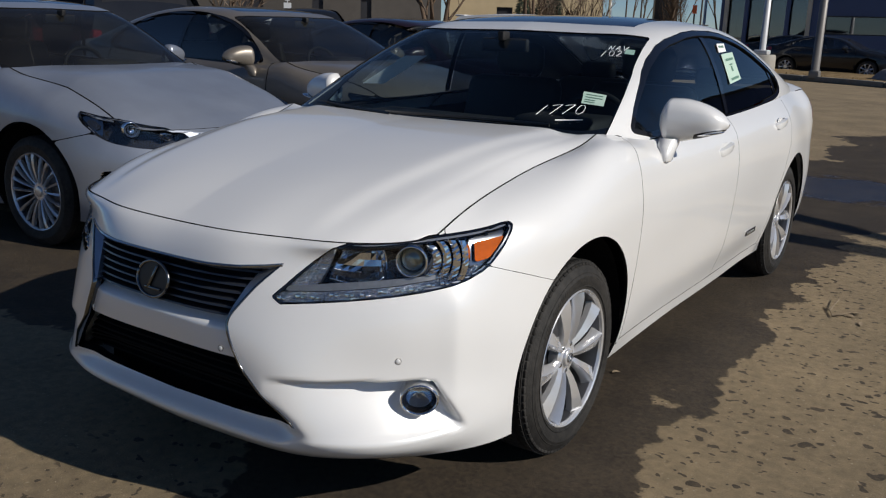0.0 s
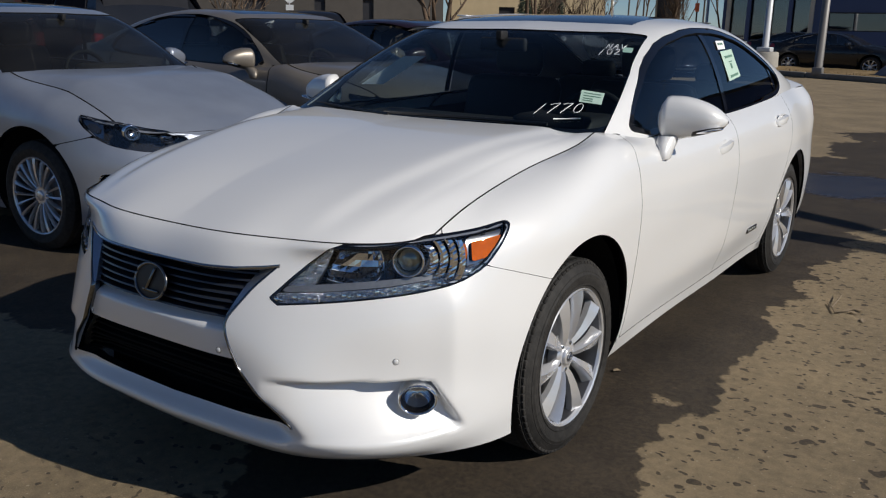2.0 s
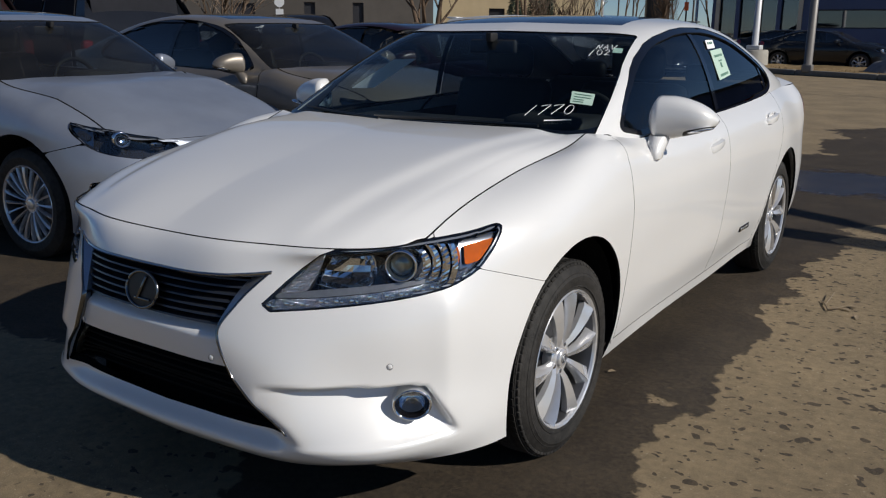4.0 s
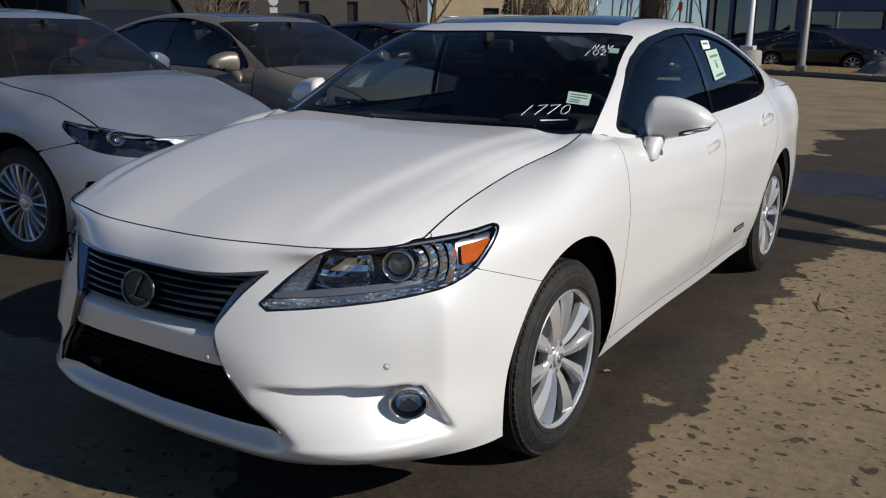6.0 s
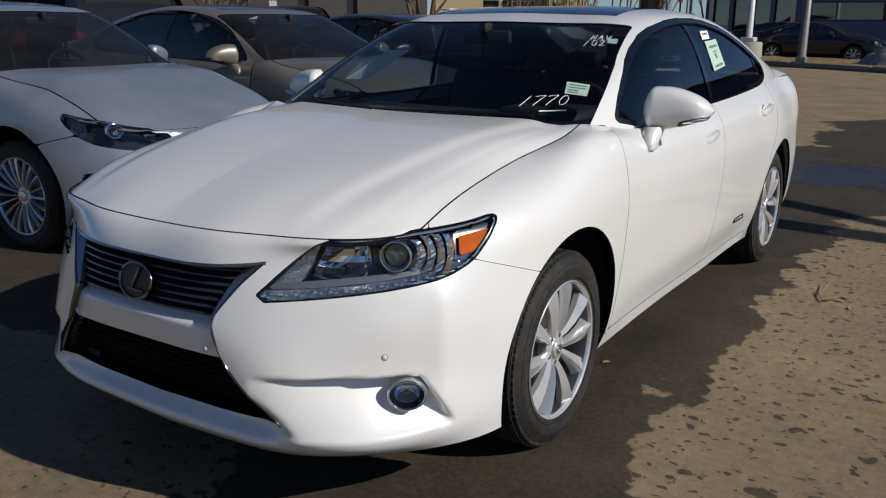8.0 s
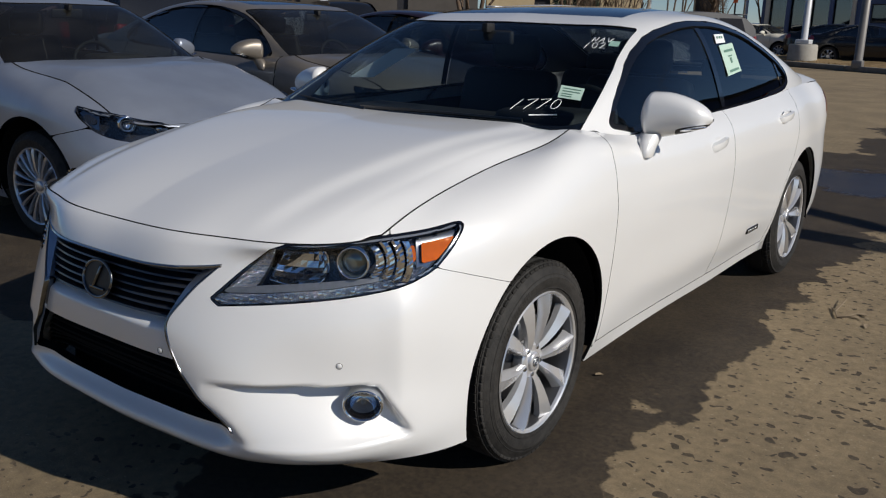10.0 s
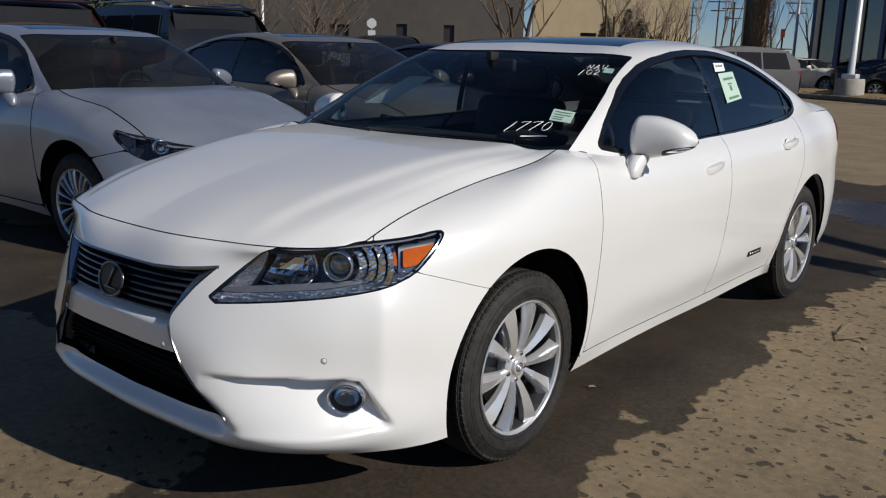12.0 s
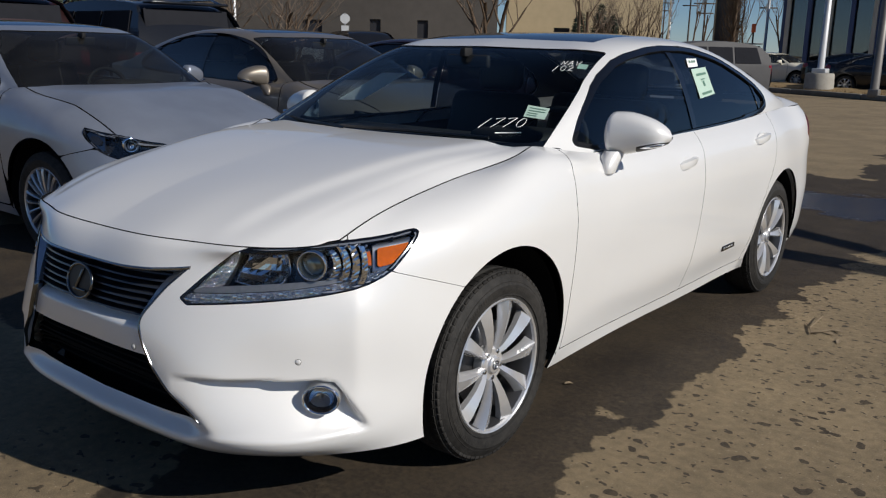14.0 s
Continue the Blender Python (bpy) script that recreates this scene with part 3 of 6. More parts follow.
    hub = lathe([(0.03, 0.064), (0.062, 0.062), (0.068, 0.055), (0.068, 0.034), (0.066, 0.001)], 32)
    out.append(("hub", hub, ALLOY))
    out.append(("centre_cap", lathe([(0.064, 0.033), (0.076, 0.031), (0.079, 0.026), (0.0785, 0.001)], 28), ALLOY))
    if hero:
        ring = tube([(0.080, 0.017 * math.cos(t), 0.013 * math.sin(t)) for t in [i * math.tau / 20 for i in range(20)]], 0.0022, 6, True)
        out.append(("cap_emblem", join(ring, moved(box(-0.002, 0.002, -0.010, 0.010, -0.002, 0.002), Matrix.Translation((0.080, 0, -0.002)) @ Matrix.Rotation(0.5, 4, "X"))), DARK_CHROME))
        for k in range(5):
            a = (k + 0.5) * math.tau / 5
            out.append(("wheel_nut", moved(lathe([(0.045, 0.011), (0.067, 0.010), (0.070, 0.006), (0.070, 0.0005)], 8), Matrix.Translation((0, 0.048 * math.cos(a), 0.048 * math.sin(a)))), DARK_CHROME))
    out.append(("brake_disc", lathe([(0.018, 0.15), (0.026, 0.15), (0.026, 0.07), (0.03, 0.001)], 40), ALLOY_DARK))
    out.append(("backing", lathe([(-0.02, rim - 0.03), (-0.02, 0.001)], 32), LINER))
    return out


def add_wheels(car, hero, spokes, hubs, radius=0.334, rim=0.234):
    made = {}
    for hub in hubs:
        x, y = hub
        w = new("wheel")
        w.parent = car
        turn = 0.35 if y < 1 else 0.9
        w.matrix_local = Matrix.Translation((x, y, radius - 0.006)) @ Matrix.Rotation(0 if x > 0 else math.pi, 4, "Z") @ Matrix.Rotation(turn, 4, "X")
        if not made:
            first = [(n, part(n, m, mat, w, sharp=28 if n in ("spoke", "tyre", "rim", "hub") else None)) for n, m, mat in spoke_wheel(hero, spokes, radius, rim)]
            made = {o: n for n, o in first}
        else:
            for o, n in made.items():
                c = new(n, o.data)
                c.parent = w


def sedan(name, label, at, paint, step=0.03, hero=False, spokes=10, group="", scale=1.0, roof_fit=1.0, dark_rear=GLASS, lamp=None, pale_trim=False):
    """A four-door saloon of panels trimmed from one smooth skin."""
    car = thing(name, label, "car", at @ Matrix.Scale(scale, 4), group)
    fine = step
    flank = surface([SILL, LIP, LOW, MID, LAMPLINE, FLANK, SHOULDER, BELT], fine * (0.52 if hero else 1), True, True)
    # the wing's upper edge runs in one even sweep from lamp to screen
    sweep = np.array([(0.720, -0.606, 0.841), (0.723, -0.52, 0.874), (0.721, -0.42, 0.901), (0.718, -0.33, 0.919), (0.712, -0.19, 0.941), (0.710, -0.05, 0.961), (0.720, 0.15, 0.987), (0.732, 0.27, 1.011), (0.738, 0.355, 1.038)])
    Pw, Uw = np.array(flank[0]), flank[1]
    vtop = Uw[:, 1].max()
    for uval in np.unique(np.round(Uw[:, 0], 6)):
        col = np.abs(Uw[:, 0] - uval) < 1e-5
        e = Pw[col & (Uw[:, 1] > vtop - 1e-6)][0].copy()
        if e[0] > 0.6 and -0.606 < e[1] < 0.36:
            aim = spline(sweep[:, 1], sweep, np.array([e[1]]))[0]
            w = np.clip(Uw[col, 1] - (vtop - 1), 0, 1) ** 1.5
            Pw[col] += (np.array([aim[0] - e[0], 0, aim[2] - e[2]]))[None, :] * w[:, None]
    flank = (Pw, flank[1], flank[2])
    if hero:
        P0 = pressed(flank[0], 0.092)
        P0 = P0 + np.c_[P0[:, 0] * 0, ledge_depth(P0), P0[:, 0] * 0]
        fold = 0.010 * np.exp(-np.abs((around(P0) - 42.5) / 2.6) ** 1.6) * smooth01((P0[:, 2] - 0.30) / 0.1) * smooth01((0.74 - P0[:, 2]) / 0.1) * (P0[:, 1] < 0)
        flank = (P0 + np.c_[fold * 0.72, -fold * 0.69, fold * 0], flank[1], flank[2])
    gap = 0.0017 if hero else 0.005

    def cut(zone, m=flank):
        return trim(m, zone)

    def split_z(P):
        return 0.729 - 0.33 * (P[:, 1] + 0.444)

    def nose(P, UV):
        low = np.maximum(split_z(P) - P[:, 2], (41 - around(P)) * 0.018)
        return np.minimum.reduce([low - gap * 0.5, -0.03 - P[:, 1], -lamp_zone(P) - 0.003, -arch_zone(P), *([-spindle(P)] if hero else [-upper_zone(P), -lower_zone(P)])])

    both = []

    def pair(nm, m, mat, edge=0.012, push=0.0, label="", parent=None):
        s = sheet(m, edge, push)
        if not s[0]:
            return None
        a = part(nm, s, mat, parent or car, label)
        b = part(nm, mirrored(s), mat, parent or car, label)
        both.append((a, b))
        return a, b

    def y_of(edge, P):
        return line(edge, P[:, 2])

    bumper = part("front_bumper", sheet(cut(nose), 0.03 if hero else 0.02, 0, True), paint, car)
    pair("fender", cut(lambda P, U: np.minimum.reduce([np.maximum(P[:, 2] - split_z(P), P[:, 1]) - gap * 0.5, (around(P) - 41) * 0.018 - gap, y_of(FRONT_EDGE, P) - P[:, 1] - gap, -lamp_zone(P) - 0.003, -arch_zone(P), 1.3 - P[:, 1]])), paint)
    pair("rocker", cut(lambda P, U: np.minimum.reduce([0.270 - P[:, 2] - gap, P[:, 1] - 0.2, 2.6 - P[:, 1], -arch_zone(P), P[:, 1] - y_of(FRONT_EDGE, P) + gap])), paint)
    d1 = pair("front_door", cut(lambda P, U: np.minimum.reduce([P[:, 2] - 0.270 - gap, P[:, 1] - y_of(FRONT_EDGE, P) - gap, y_of(SPLIT_EDGE, P) - P[:, 1] - gap])), paint)
    d2 = pair("rear_door", cut(lambda P, U: np.minimum.reduce([P[:, 2] - 0.270 - gap, P[:, 1] - y_of(SPLIT_EDGE, P) - gap, y_of(BACK_EDGE, P) - P[:, 1] - gap, -arch_zone(P)])), paint)
    rear_lamp = np.array([(3.36, 0.90), (3.40, 1.0), (3.46, 1.035), (3.9, 1.03), (3.9, 0.84), (3.48, 0.845)])
    quarter = cut(lambda P, U: np.minimum.reduce([P[:, 1] - y_of(BACK_EDGE, P) - gap, -arch_zone(P), -inside(rear_lamp, P[:, 1], P[:, 2])]))
    part("rear_quarter", sheet(quarter, 0.012, 0, True), paint, car)
    lamps_r = cut(lambda P, U: np.minimum(inside(rear_lamp, P[:, 1], P[:, 2]), P[:, 0] - 0.2))
    pair("tail_lamp", lamps_r, REDLENS)
    # bonnet with a pressed ridge on either side
    hood = surface(BONNET, fine, False, False)
    Ph = hood[0]
    # the edge follows the wings and nose with an even gap
    FPb, FUb = flank[0], flank[1]
    rim_pts = FPb[FUb[:, 1] > FUb[:, 1].max() - 1e-6]
    rim_pts = rim_pts[(rim_pts[:, 1] < 0.5) & (rim_pts[:, 0] > -1e-6)]
    hu = hood[1]
    um, vm = hu[:, 0].max(), hu[:, 1].max()
    sides = rim_pts[(rim_pts[:, 1] > -0.66) & (rim_pts[:, 0] > 0.6)]
    sides = sides[np.argsort(sides[:, 1])]
    fronts = rim_pts[(rim_pts[:, 1] < -0.56)]
    fronts = fronts[np.argsort(fronts[:, 0])]
    shift = np.zeros_like(Ph)
    for uval in np.unique(np.round(hu[:, 0], 6)):
        col = np.abs(hu[:, 0] - uval) < 1e-5
        e = Ph[col & (hu[:, 1] > vm - 1e-6)][0]
        aim = np.array([np.interp(e[1], sides[:, 1], sides[:, 0]) - 0.0055, e[1], np.interp(e[1], sides[:, 1], sides[:, 2]) + 0.001])
        shift[col] += (aim - e) * ((hu[col, 1] / vm) ** 3)[:, None]
    for vval in np.unique(np.round(hu[:, 1], 6)):
        row = np.abs(hu[:, 1] - vval) < 1e-5
        e = Ph[row & (hu[:, 0] < 1e-6)][0]
        aim = np.array([e[0], np.interp(e[0], fronts[:, 0], fronts[:, 1]) + 0.0045, np.interp(e[0], fronts[:, 0], fronts[:, 2]) + 0.002])
        shift[row] += (aim - e) * (np.clip(1 - hu[row, 0] / um * 4, 0, 1) ** 2)[:, None] * (1 if vval < vm * 0.97 else 0)
    Ph = Ph + shift
    ridge = 0.40 + 0.14 * np.clip((Ph[:, 1] + 0.9) / 1.2, 0, 1)
    fade = smooth01((Ph[:, 1] + 0.94) / 0.25)
    lift = (0.013 if hero else 0.005) * fade * (1 / (1 + np.exp(-(ridge + 0.05 - Ph[:, 0]) / (0.014 if hero else 0.022))) - 1) * np.clip((1 - hu[:, 1] / vm) * 5, 0, 1)
    hood = (Ph + np.c_[lift * 0, lift * 0, lift], hood[1], hood[2])
    part("bonnet", sheet(hood, 0.02, 0.0, True), paint, car)
    if step < 0.05:
        # dark strip standing in for the shade in the gap round the bonnet
        edge_l = [(x - 0.003, y, z - 0.0003) for x, y, z in sides.tolist() if -0.60 < y < 0.36]
        edge_f = [(x, y + 0.0025, z + 0.0002) for x, y, z in fronts.tolist() if y < -0.62]
        for s in (1, -1):
            part("bonnet_seal", tube([(s * x, y, z) for x, y, z in edge_l], 0.0026 if hero else 0.005, 6), LINER, car)
        part("bonnet_seal", tube([(-x, y, z) for x, y, z in reversed(edge_f[1:])] + edge_f, 0.0026, 6), LINER, car)
    # cabin
    top = surface(CABINS, fine, False, False, True)

    def side(P):
        return inside(SIDE_GLASS, P[:, 1], P[:, 2])

    def screen(P, U):
        return np.minimum.reduce([(U[:, 1] - 2.89 + 0.34 * np.clip(1 - U[:, 0] / 1.3, 0, 1)) * 0.2, (2.03 - U[:, 0] + 0.06 * np.clip((5 - U[:, 1]) / 2, 0, 1) ** 2) * 0.4])

    def rear_screen(P, U):
        return np.minimum.reduce([(U[:, 1] - 3.15) * 0.2, (U[:, 0] - 4.9) * 0.4, (6.85 - U[:, 0]) * 0.4])

    def hatch(P, U):
        return np.minimum.reduce([(U[:, 1] - 3.42) * 0.2, (U[:, 0] - 2.32) * 0.5, (4.6 - U[:, 0]) * 0.4])

    shell = trim(top, lambda P, U: np.minimum.reduce([np.where(U[:, 1] < 2.85, -side(P) - 0.018, 1.0), np.where(U[:, 1] > 2.4, -screen(P, U), 1.0), np.where(U[:, 1] > 2.6, -rear_screen(P, U), 1.0), np.where(U[:, 1] > 2.6, -hatch(P, U), 1.0)]))
    part("roof_shell", sheet(shell, 0.012, 0, True), paint, car)
    part("windscreen", sheet(trim(top, lambda P, U: screen(P, U) + 0.004), 0, -0.004, True), CLEAR_GLASS if hero else DUSTY_GLASS, car)
    part("rear_screen", sheet(trim(top, lambda P, U: rear_screen(P, U) + 0.004), 0, -0.004, True), DARK_GLASS, car)
    part("sunroof", sheet(trim(top, lambda P, U: hatch(P, U) - 0.004), 0.01, -0.003, True), GLOSS_BLACK, car)
    # the black band round the screen's edge
    part("screen_band", sheet(trim(top, lambda P, U: np.minimum(screen(P, U) + 0.004, 0.016 - np.minimum(screen(P, U), (U[:, 0] - 0.12) * 0.25))), 0, -0.009, True), GLOSS_BLACK, car)
    sideglass = trim(top, lambda P, U: np.where(U[:, 1] < 2.85, side(P), -1.0))
    pillar = lambda P: np.abs(P[:, 1] - (1.66 + 0.28 * (P[:, 2] - 1.04) * -0.55 + 0.03)) - 0.024
    small = lambda P: np.abs(P[:, 1] - (2.64 - 0.30 * (P[:, 2] - 1.08))) - 0.012
    pair("door_glass", trim(sideglass, lambda P, U: np.minimum(pillar(P), 1.66 - P[:, 1])), DOOR_GLASS if hero else GLASS, 0, -0.012)
    pair("rear_door_glass", trim(sideglass, lambda P, U: np.minimum.reduce([pillar(P), P[:, 1] - 1.66, small(P), 2.64 - 0.3 * (P[:, 2] - 1.08) - P[:, 1]])), DARK_GLASS, 0, -0.012)
    pair("quarter_glass", trim(sideglass, lambda P, U: np.minimum(small(P), P[:, 1] - 2.64 + 0.3 * (P[:, 2] - 1.08))), DARK_GLASS, 0, -0.012)
    pair("pillar_cover", trim(sideglass, lambda P, U: 0.001 - pillar(P)), GLOSS_BLACK, 0, -0.008)
    pair("glass_divider", trim(sideglass, lambda P, U: 0.001 - small(P)), GLOSS_BLACK, 0, -0.008)
    pair("window_trim", trim(top, lambda P, U: np.where(U[:, 1] < 2.85, np.minimum(side(P) + 0.0165, 0.004 - side(P)), -1.0)), GLOSS_BLACK, 0.01, -0.002)
    # boot lid and floor pan, liners
    lid = [[(0, 3.30, 1.126), (0, 3.45, 1.131), (0, 3.62, 1.126), (0, 3.745, 1.091)], [(0.40, 3.28, 1.121), (0.40, 3.42, 1.126), (0.40, 3.58, 1.121), (0.40, 3.71, 1.084)], [(0.67, 3.17, 1.100), (0.668, 3.33, 1.108), (0.663, 3.45, 1.106), (0.62, 3.60, 1.086)], [(0.769, 3.10, 1.062), (0.763, 3.31, 1.073), (0.745, 3.486, 1.074), (0.578, 3.672, 1.064)]]
    part("boot_lid", sheet(surface(lid, fine * 2), 0.02, 0, True), paint, car)
    part("floor_pan", box(-0.70, 0.70, -0.55, 3.4, 0.20, 0.26, 0.03), LINER, car)
    for s in (1, -1):
        for y, z, r in ARCHES:
            arc = [(y + (r + 0.005) * math.cos(t), z + (r + 0.005) * math.sin(t)) for t in [math.radians(-12 + 204 * i / 28) for i in range(29)]]
            P = [(s * x, a, b) for a, b in arc for x in (0.86, 0.55)]
            P += [(s * 0.55, y, z)]
            F = [(2 * i, 2 * i + 1, 2 * i + 3, 2 * i + 2) for i in range(28)] + [(2 * i + 1, 58, 2 * i + 3) for i in range(28)]
            part("wheel_liner", (P, F), LINER, car)
    part("engine_bay", box(-0.54, 0.54, -0.62, 0.25, 0.24, 0.78, 0.04), LINER, car)
    front_inner = trim(flank, lambda P, U: np.minimum.reduce([(spindle(P) if hero else np.maximum(upper_zone(P), lower_zone(P))) + 0.02, -0.5 - P[:, 1]]))
    part("grille_backing", sheet(front_inner, 0, -0.105 if hero else -0.075, True), LINER, car)
    # grille bars
    FP = flank[0]
    sel = (FP[:, 1] < -0.6) & (FP[:, 0] < 0.7)

    def nose_y(x, z):
        d = np.hypot(FP[sel][:, 0] - abs(x), FP[sel][:, 2] - z)
        i = np.argsort(d)[:4]
        wgt = 1 / (d[i] + 1e-3) ** 2
        return float((FP[sel][i, 1] * wgt).sum() / wgt.sum())

    n_up, n_lo = (7, 7) if hero else (6, 5)
    back_up, back_lo = (0.034, 0.060) if hero else (0.022, 0.022)
    for zone, z0, z1, n, hw, mat, back in ((UPPER_GRILLE, 0.600, 0.742, n_up, 0.0055, GRILLE, back_up), (LOWER_GRILLE, 0.322, 0.492, n_lo, 0.006, LINER if hero else PLASTIC, back_lo)):
        for i in range(n):
            z = z0 + (z1 - z0) * (i + 0.5) / n
            xs = np.linspace(0, 0.5, 101)
            ok = inside(zone, xs, np.full(101, z)) > -0.012
            ok[0] = True
            xe = float(spindle_edge(np.array([z]))[0]) - 0.004 if hero else xs[ok].max()
            pts = []
            for q in np.linspace(-xe, xe, 21):
                pts.append((q, nose_y(q, z) + back, z))
            P, F = [], []
            for q, yy, zz in pts:
                P += [(q, yy - 0.012, zz - hw * 0.3), (q, yy - 0.010, zz + hw * 0.6), (q, yy + 0.028, zz + hw * 2.2), (q, yy + 0.028, zz - hw * 0.4)]
            for j in range(20):
                F += [(j * 4 + a, j * 4 + (a + 1) % 4, j * 4 + 4 + (a + 1) % 4, j * 4 + 4 + a) for a in range(4)]
            part("grille_bar", (P, F), mat, car, sharp=30)
    # chrome frame round the spindle, and the painted panel across its waist
    if hero:
        def swept(path, profile):
            """A band along a path; profile: offsets along x and y from the path, for each path point."""
            P, n = [], len(profile(path[0]))
            for q in path:
                P += [(q[0] + dx, q[1] + dy, q[2] + dz) for dx, dy, dz in profile(q)]
            return P, [(i * n + j, i * n + (j + 1) % n, (i + 1) * n + (j + 1) % n, (i + 1) * n + j) for i in range(len(path) - 1) for j in range(n)] + [tuple(range(n)), tuple(range(len(P) - 1, len(P) - n - 1, -1))]

        zs = np.linspace(0.326, 0.7645, 44)
        ex = spindle_edge(zs)
        ex = np.convolve(np.r_[ex[0], ex, ex[-1]], [0.25, 0.5, 0.25], "valid")
        skin_tree = BVHTree.FromPolygons([tuple(q) for q in flank[0]], [tuple(f) for f in flank[2]])
        skin_y = lambda x, z: skin_tree.ray_cast(Vector((abs(x), -3, z)), Vector((0, 1, 0)))[0].y
        ey = np.array([skin_y(x + 0.003, z) for x, z in zip(ex, zs)])
        rim_line = [(float(x), float(y), float(z)) for x, y, z in zip(ex, ey, zs)]

        def frame_profile(q):
            w = 0.010
            return [(0.0045, 0.002, 0), (0.003, -0.0028, 0), (-0.002, -0.0042, 0), (-w * 0.6, 0.000, 0), (-w, 0.008, 0), (-w, 0.022, 0), (0.0045, 0.016, 0)]

        def wing_profile(q):
            w = 0.010 + 0.034 * max(0.0, min(1.0, (q[2] - 0.605) / 0.13))
            return [(-0.004, -0.001, 0), (-w, 0.005 + 0.10 * (w - 0.010), 0), (-w, 0.022, 0), (-0.004, 0.016, 0)]

        for profile, name, mat, path in ((frame_profile, "chrome_side", SATIN_CHROME, rim_line), (wing_profile, "chrome_wing", WING_CHROME, [q for q in rim_line if q[2] > 0.605])):
            strip_m = swept(path, profile)
            for m in (strip_m, mirrored(strip_m)):
                part(name, m, mat, car, sharp=40)
        tops = [(float(q), skin_y(q, float(spindle_top(q)) + 0.003) + 0.001, float(spindle_top(q))) for q in np.linspace(-0.415, 0.415, 45)]
        part("chrome_top", swept(tops, lambda q: [(0, 0.012, 0.005), (0, -0.005, 0.004), (0, -0.007, 0.000), (0, -0.004, -0.006), (0, 0.004, -0.009), (0, 0.014, -0.008)]), DARK_CHROME, car, sharp=50)
        waist = trim(flank, lambda P, U: np.minimum.reduce([spindle_edge(P[:, 2]) - 0.004 - np.abs(P[:, 0]), P[:, 2] - 0.499, 0.603 - P[:, 2], -0.6 - P[:, 1]]))
        Pn = np.array(waist[0])
        Pn[:, 1] += 0.018 + 0.030 * smooth01((Pn[:, 2] - 0.574) / 0.03)
        part("grille_panel", sheet((Pn, waist[1], waist[2]), 0.045, 0, True), paint, car)
    else:
        edge = [(-0.02, 0.764), (0.2, 0.760), (0.30, 0.757), (0.375, 0.758), (0.408, 0.764)]
        tops = [(q, nose_y(q, z) - 0.003, z) for q, z in edge]
        full = [(-p[0], p[1], p[2]) for p in reversed(tops[1:])] + tops[1:]
        part("chrome_top", tube(full, 0.0065, 8), CHROME, car)
    # emblem
    oy, oz = nose_y(0, 0.675) + (0.004 if hero else -0.012), 0.668
    tilt = Matrix.Translation((0, oy, oz)) @ Matrix.Rotation(radians(-12), 4, "X")
    oval = [(0.068 * math.cos(t), 0, 0.052 * math.sin(t)) for t in [i * math.tau / 40 for i in range(40)]]
    badge = part("emblem", moved(tube(oval, 0.0045, 8, True), tilt), DARK_CHROME if not hero else EMBLEM_CHROME, car)
    disc = [(0, -0.001, 0)] + [(p[0] * 0.97, 0.001, p[2] * 0.97) for p in oval]
    part("emblem_disc", moved((disc, [(0, 1 + i, 1 + (i + 1) % 40) for i in range(40)]), tilt), PLASTIC, badge)
    part("emblem_mark", moved(join(moved(box(-0.0045, 0.0045, -0.007, 0.002, -0.033, 0.044, 0.002), Matrix.Rotation(radians(24), 4, "Y")), box(-0.026, 0.040, -0.007, 0.002, -0.030, -0.022, 0.002)), tilt), SMOKED_CHROME, badge)
    # headlamps
    for s in (1, -1):
        g = (lambda m: m) if s > 0 else mirrored
        unit = new("headlamp")
        unit.parent = car
        inner = trim(flank, lambda P, U: lamp_zone(P))
        part("lamp_bowl", g(sheet(inner, 0, -0.115 if hero else -0.072)), LAMP_DARK, unit)
        wide = trim(flank, lambda P, U: lamp_zone(P) + 0.002)
        wall = sheet(wide, 0.113 if hero else 0.075, -0.006 if hero else -0.002)
        part("lamp_wall", g((wall[0], wall[1][len(wide[2]):])), LAMP_DARK, unit)
        part("lens", g(sheet(inner, 0, 0.004)), LENS, unit)
        rimm = trim(flank, lambda P, U: np.minimum(lamp_zone(P) + (0.0034 if hero else 0.001), (0.0018 if hero else 0.0035) - lamp_zone(P)))
        part("lamp_edge", g(sheet(rimm, 0.008, -0.002)), GLOSS_BLACK, unit)
        trimm = trim(flank, lambda P, U: np.minimum.reduce([lamp_zone(P) - 0.0024, 0.0074 - lamp_zone(P), (around(P) - 36) * 0.018]))
        part("chrome_edge", g(sheet(trimm, 0.010, -0.003)), RIB_SILVER, unit)
        amber = trim(flank, lambda P, U: np.minimum.reduce([lamp_zone(P) - 0.0090, (around(P) - 45.6) * 0.018, P[:, 2] - 0.766 - 0.0030 * (around(P) - 46), 0.819 + 0.0022 * (around(P) - 46) - P[:, 2]]))
        part("amber_marker", g(sheet(amber, 0.01, -0.012)), AMBER if hero else LAMP_DARK, unit)
        plate = trim(flank, lambda P, U: np.minimum.reduce([lamp_zone(P) - 0.007, (around(P) - 45.0) * 0.018, P[:, 2] - 0.691]))
        part("marker_plate", g(sheet(plate, 0.006, -0.022)), DARK_CHROME, unit)
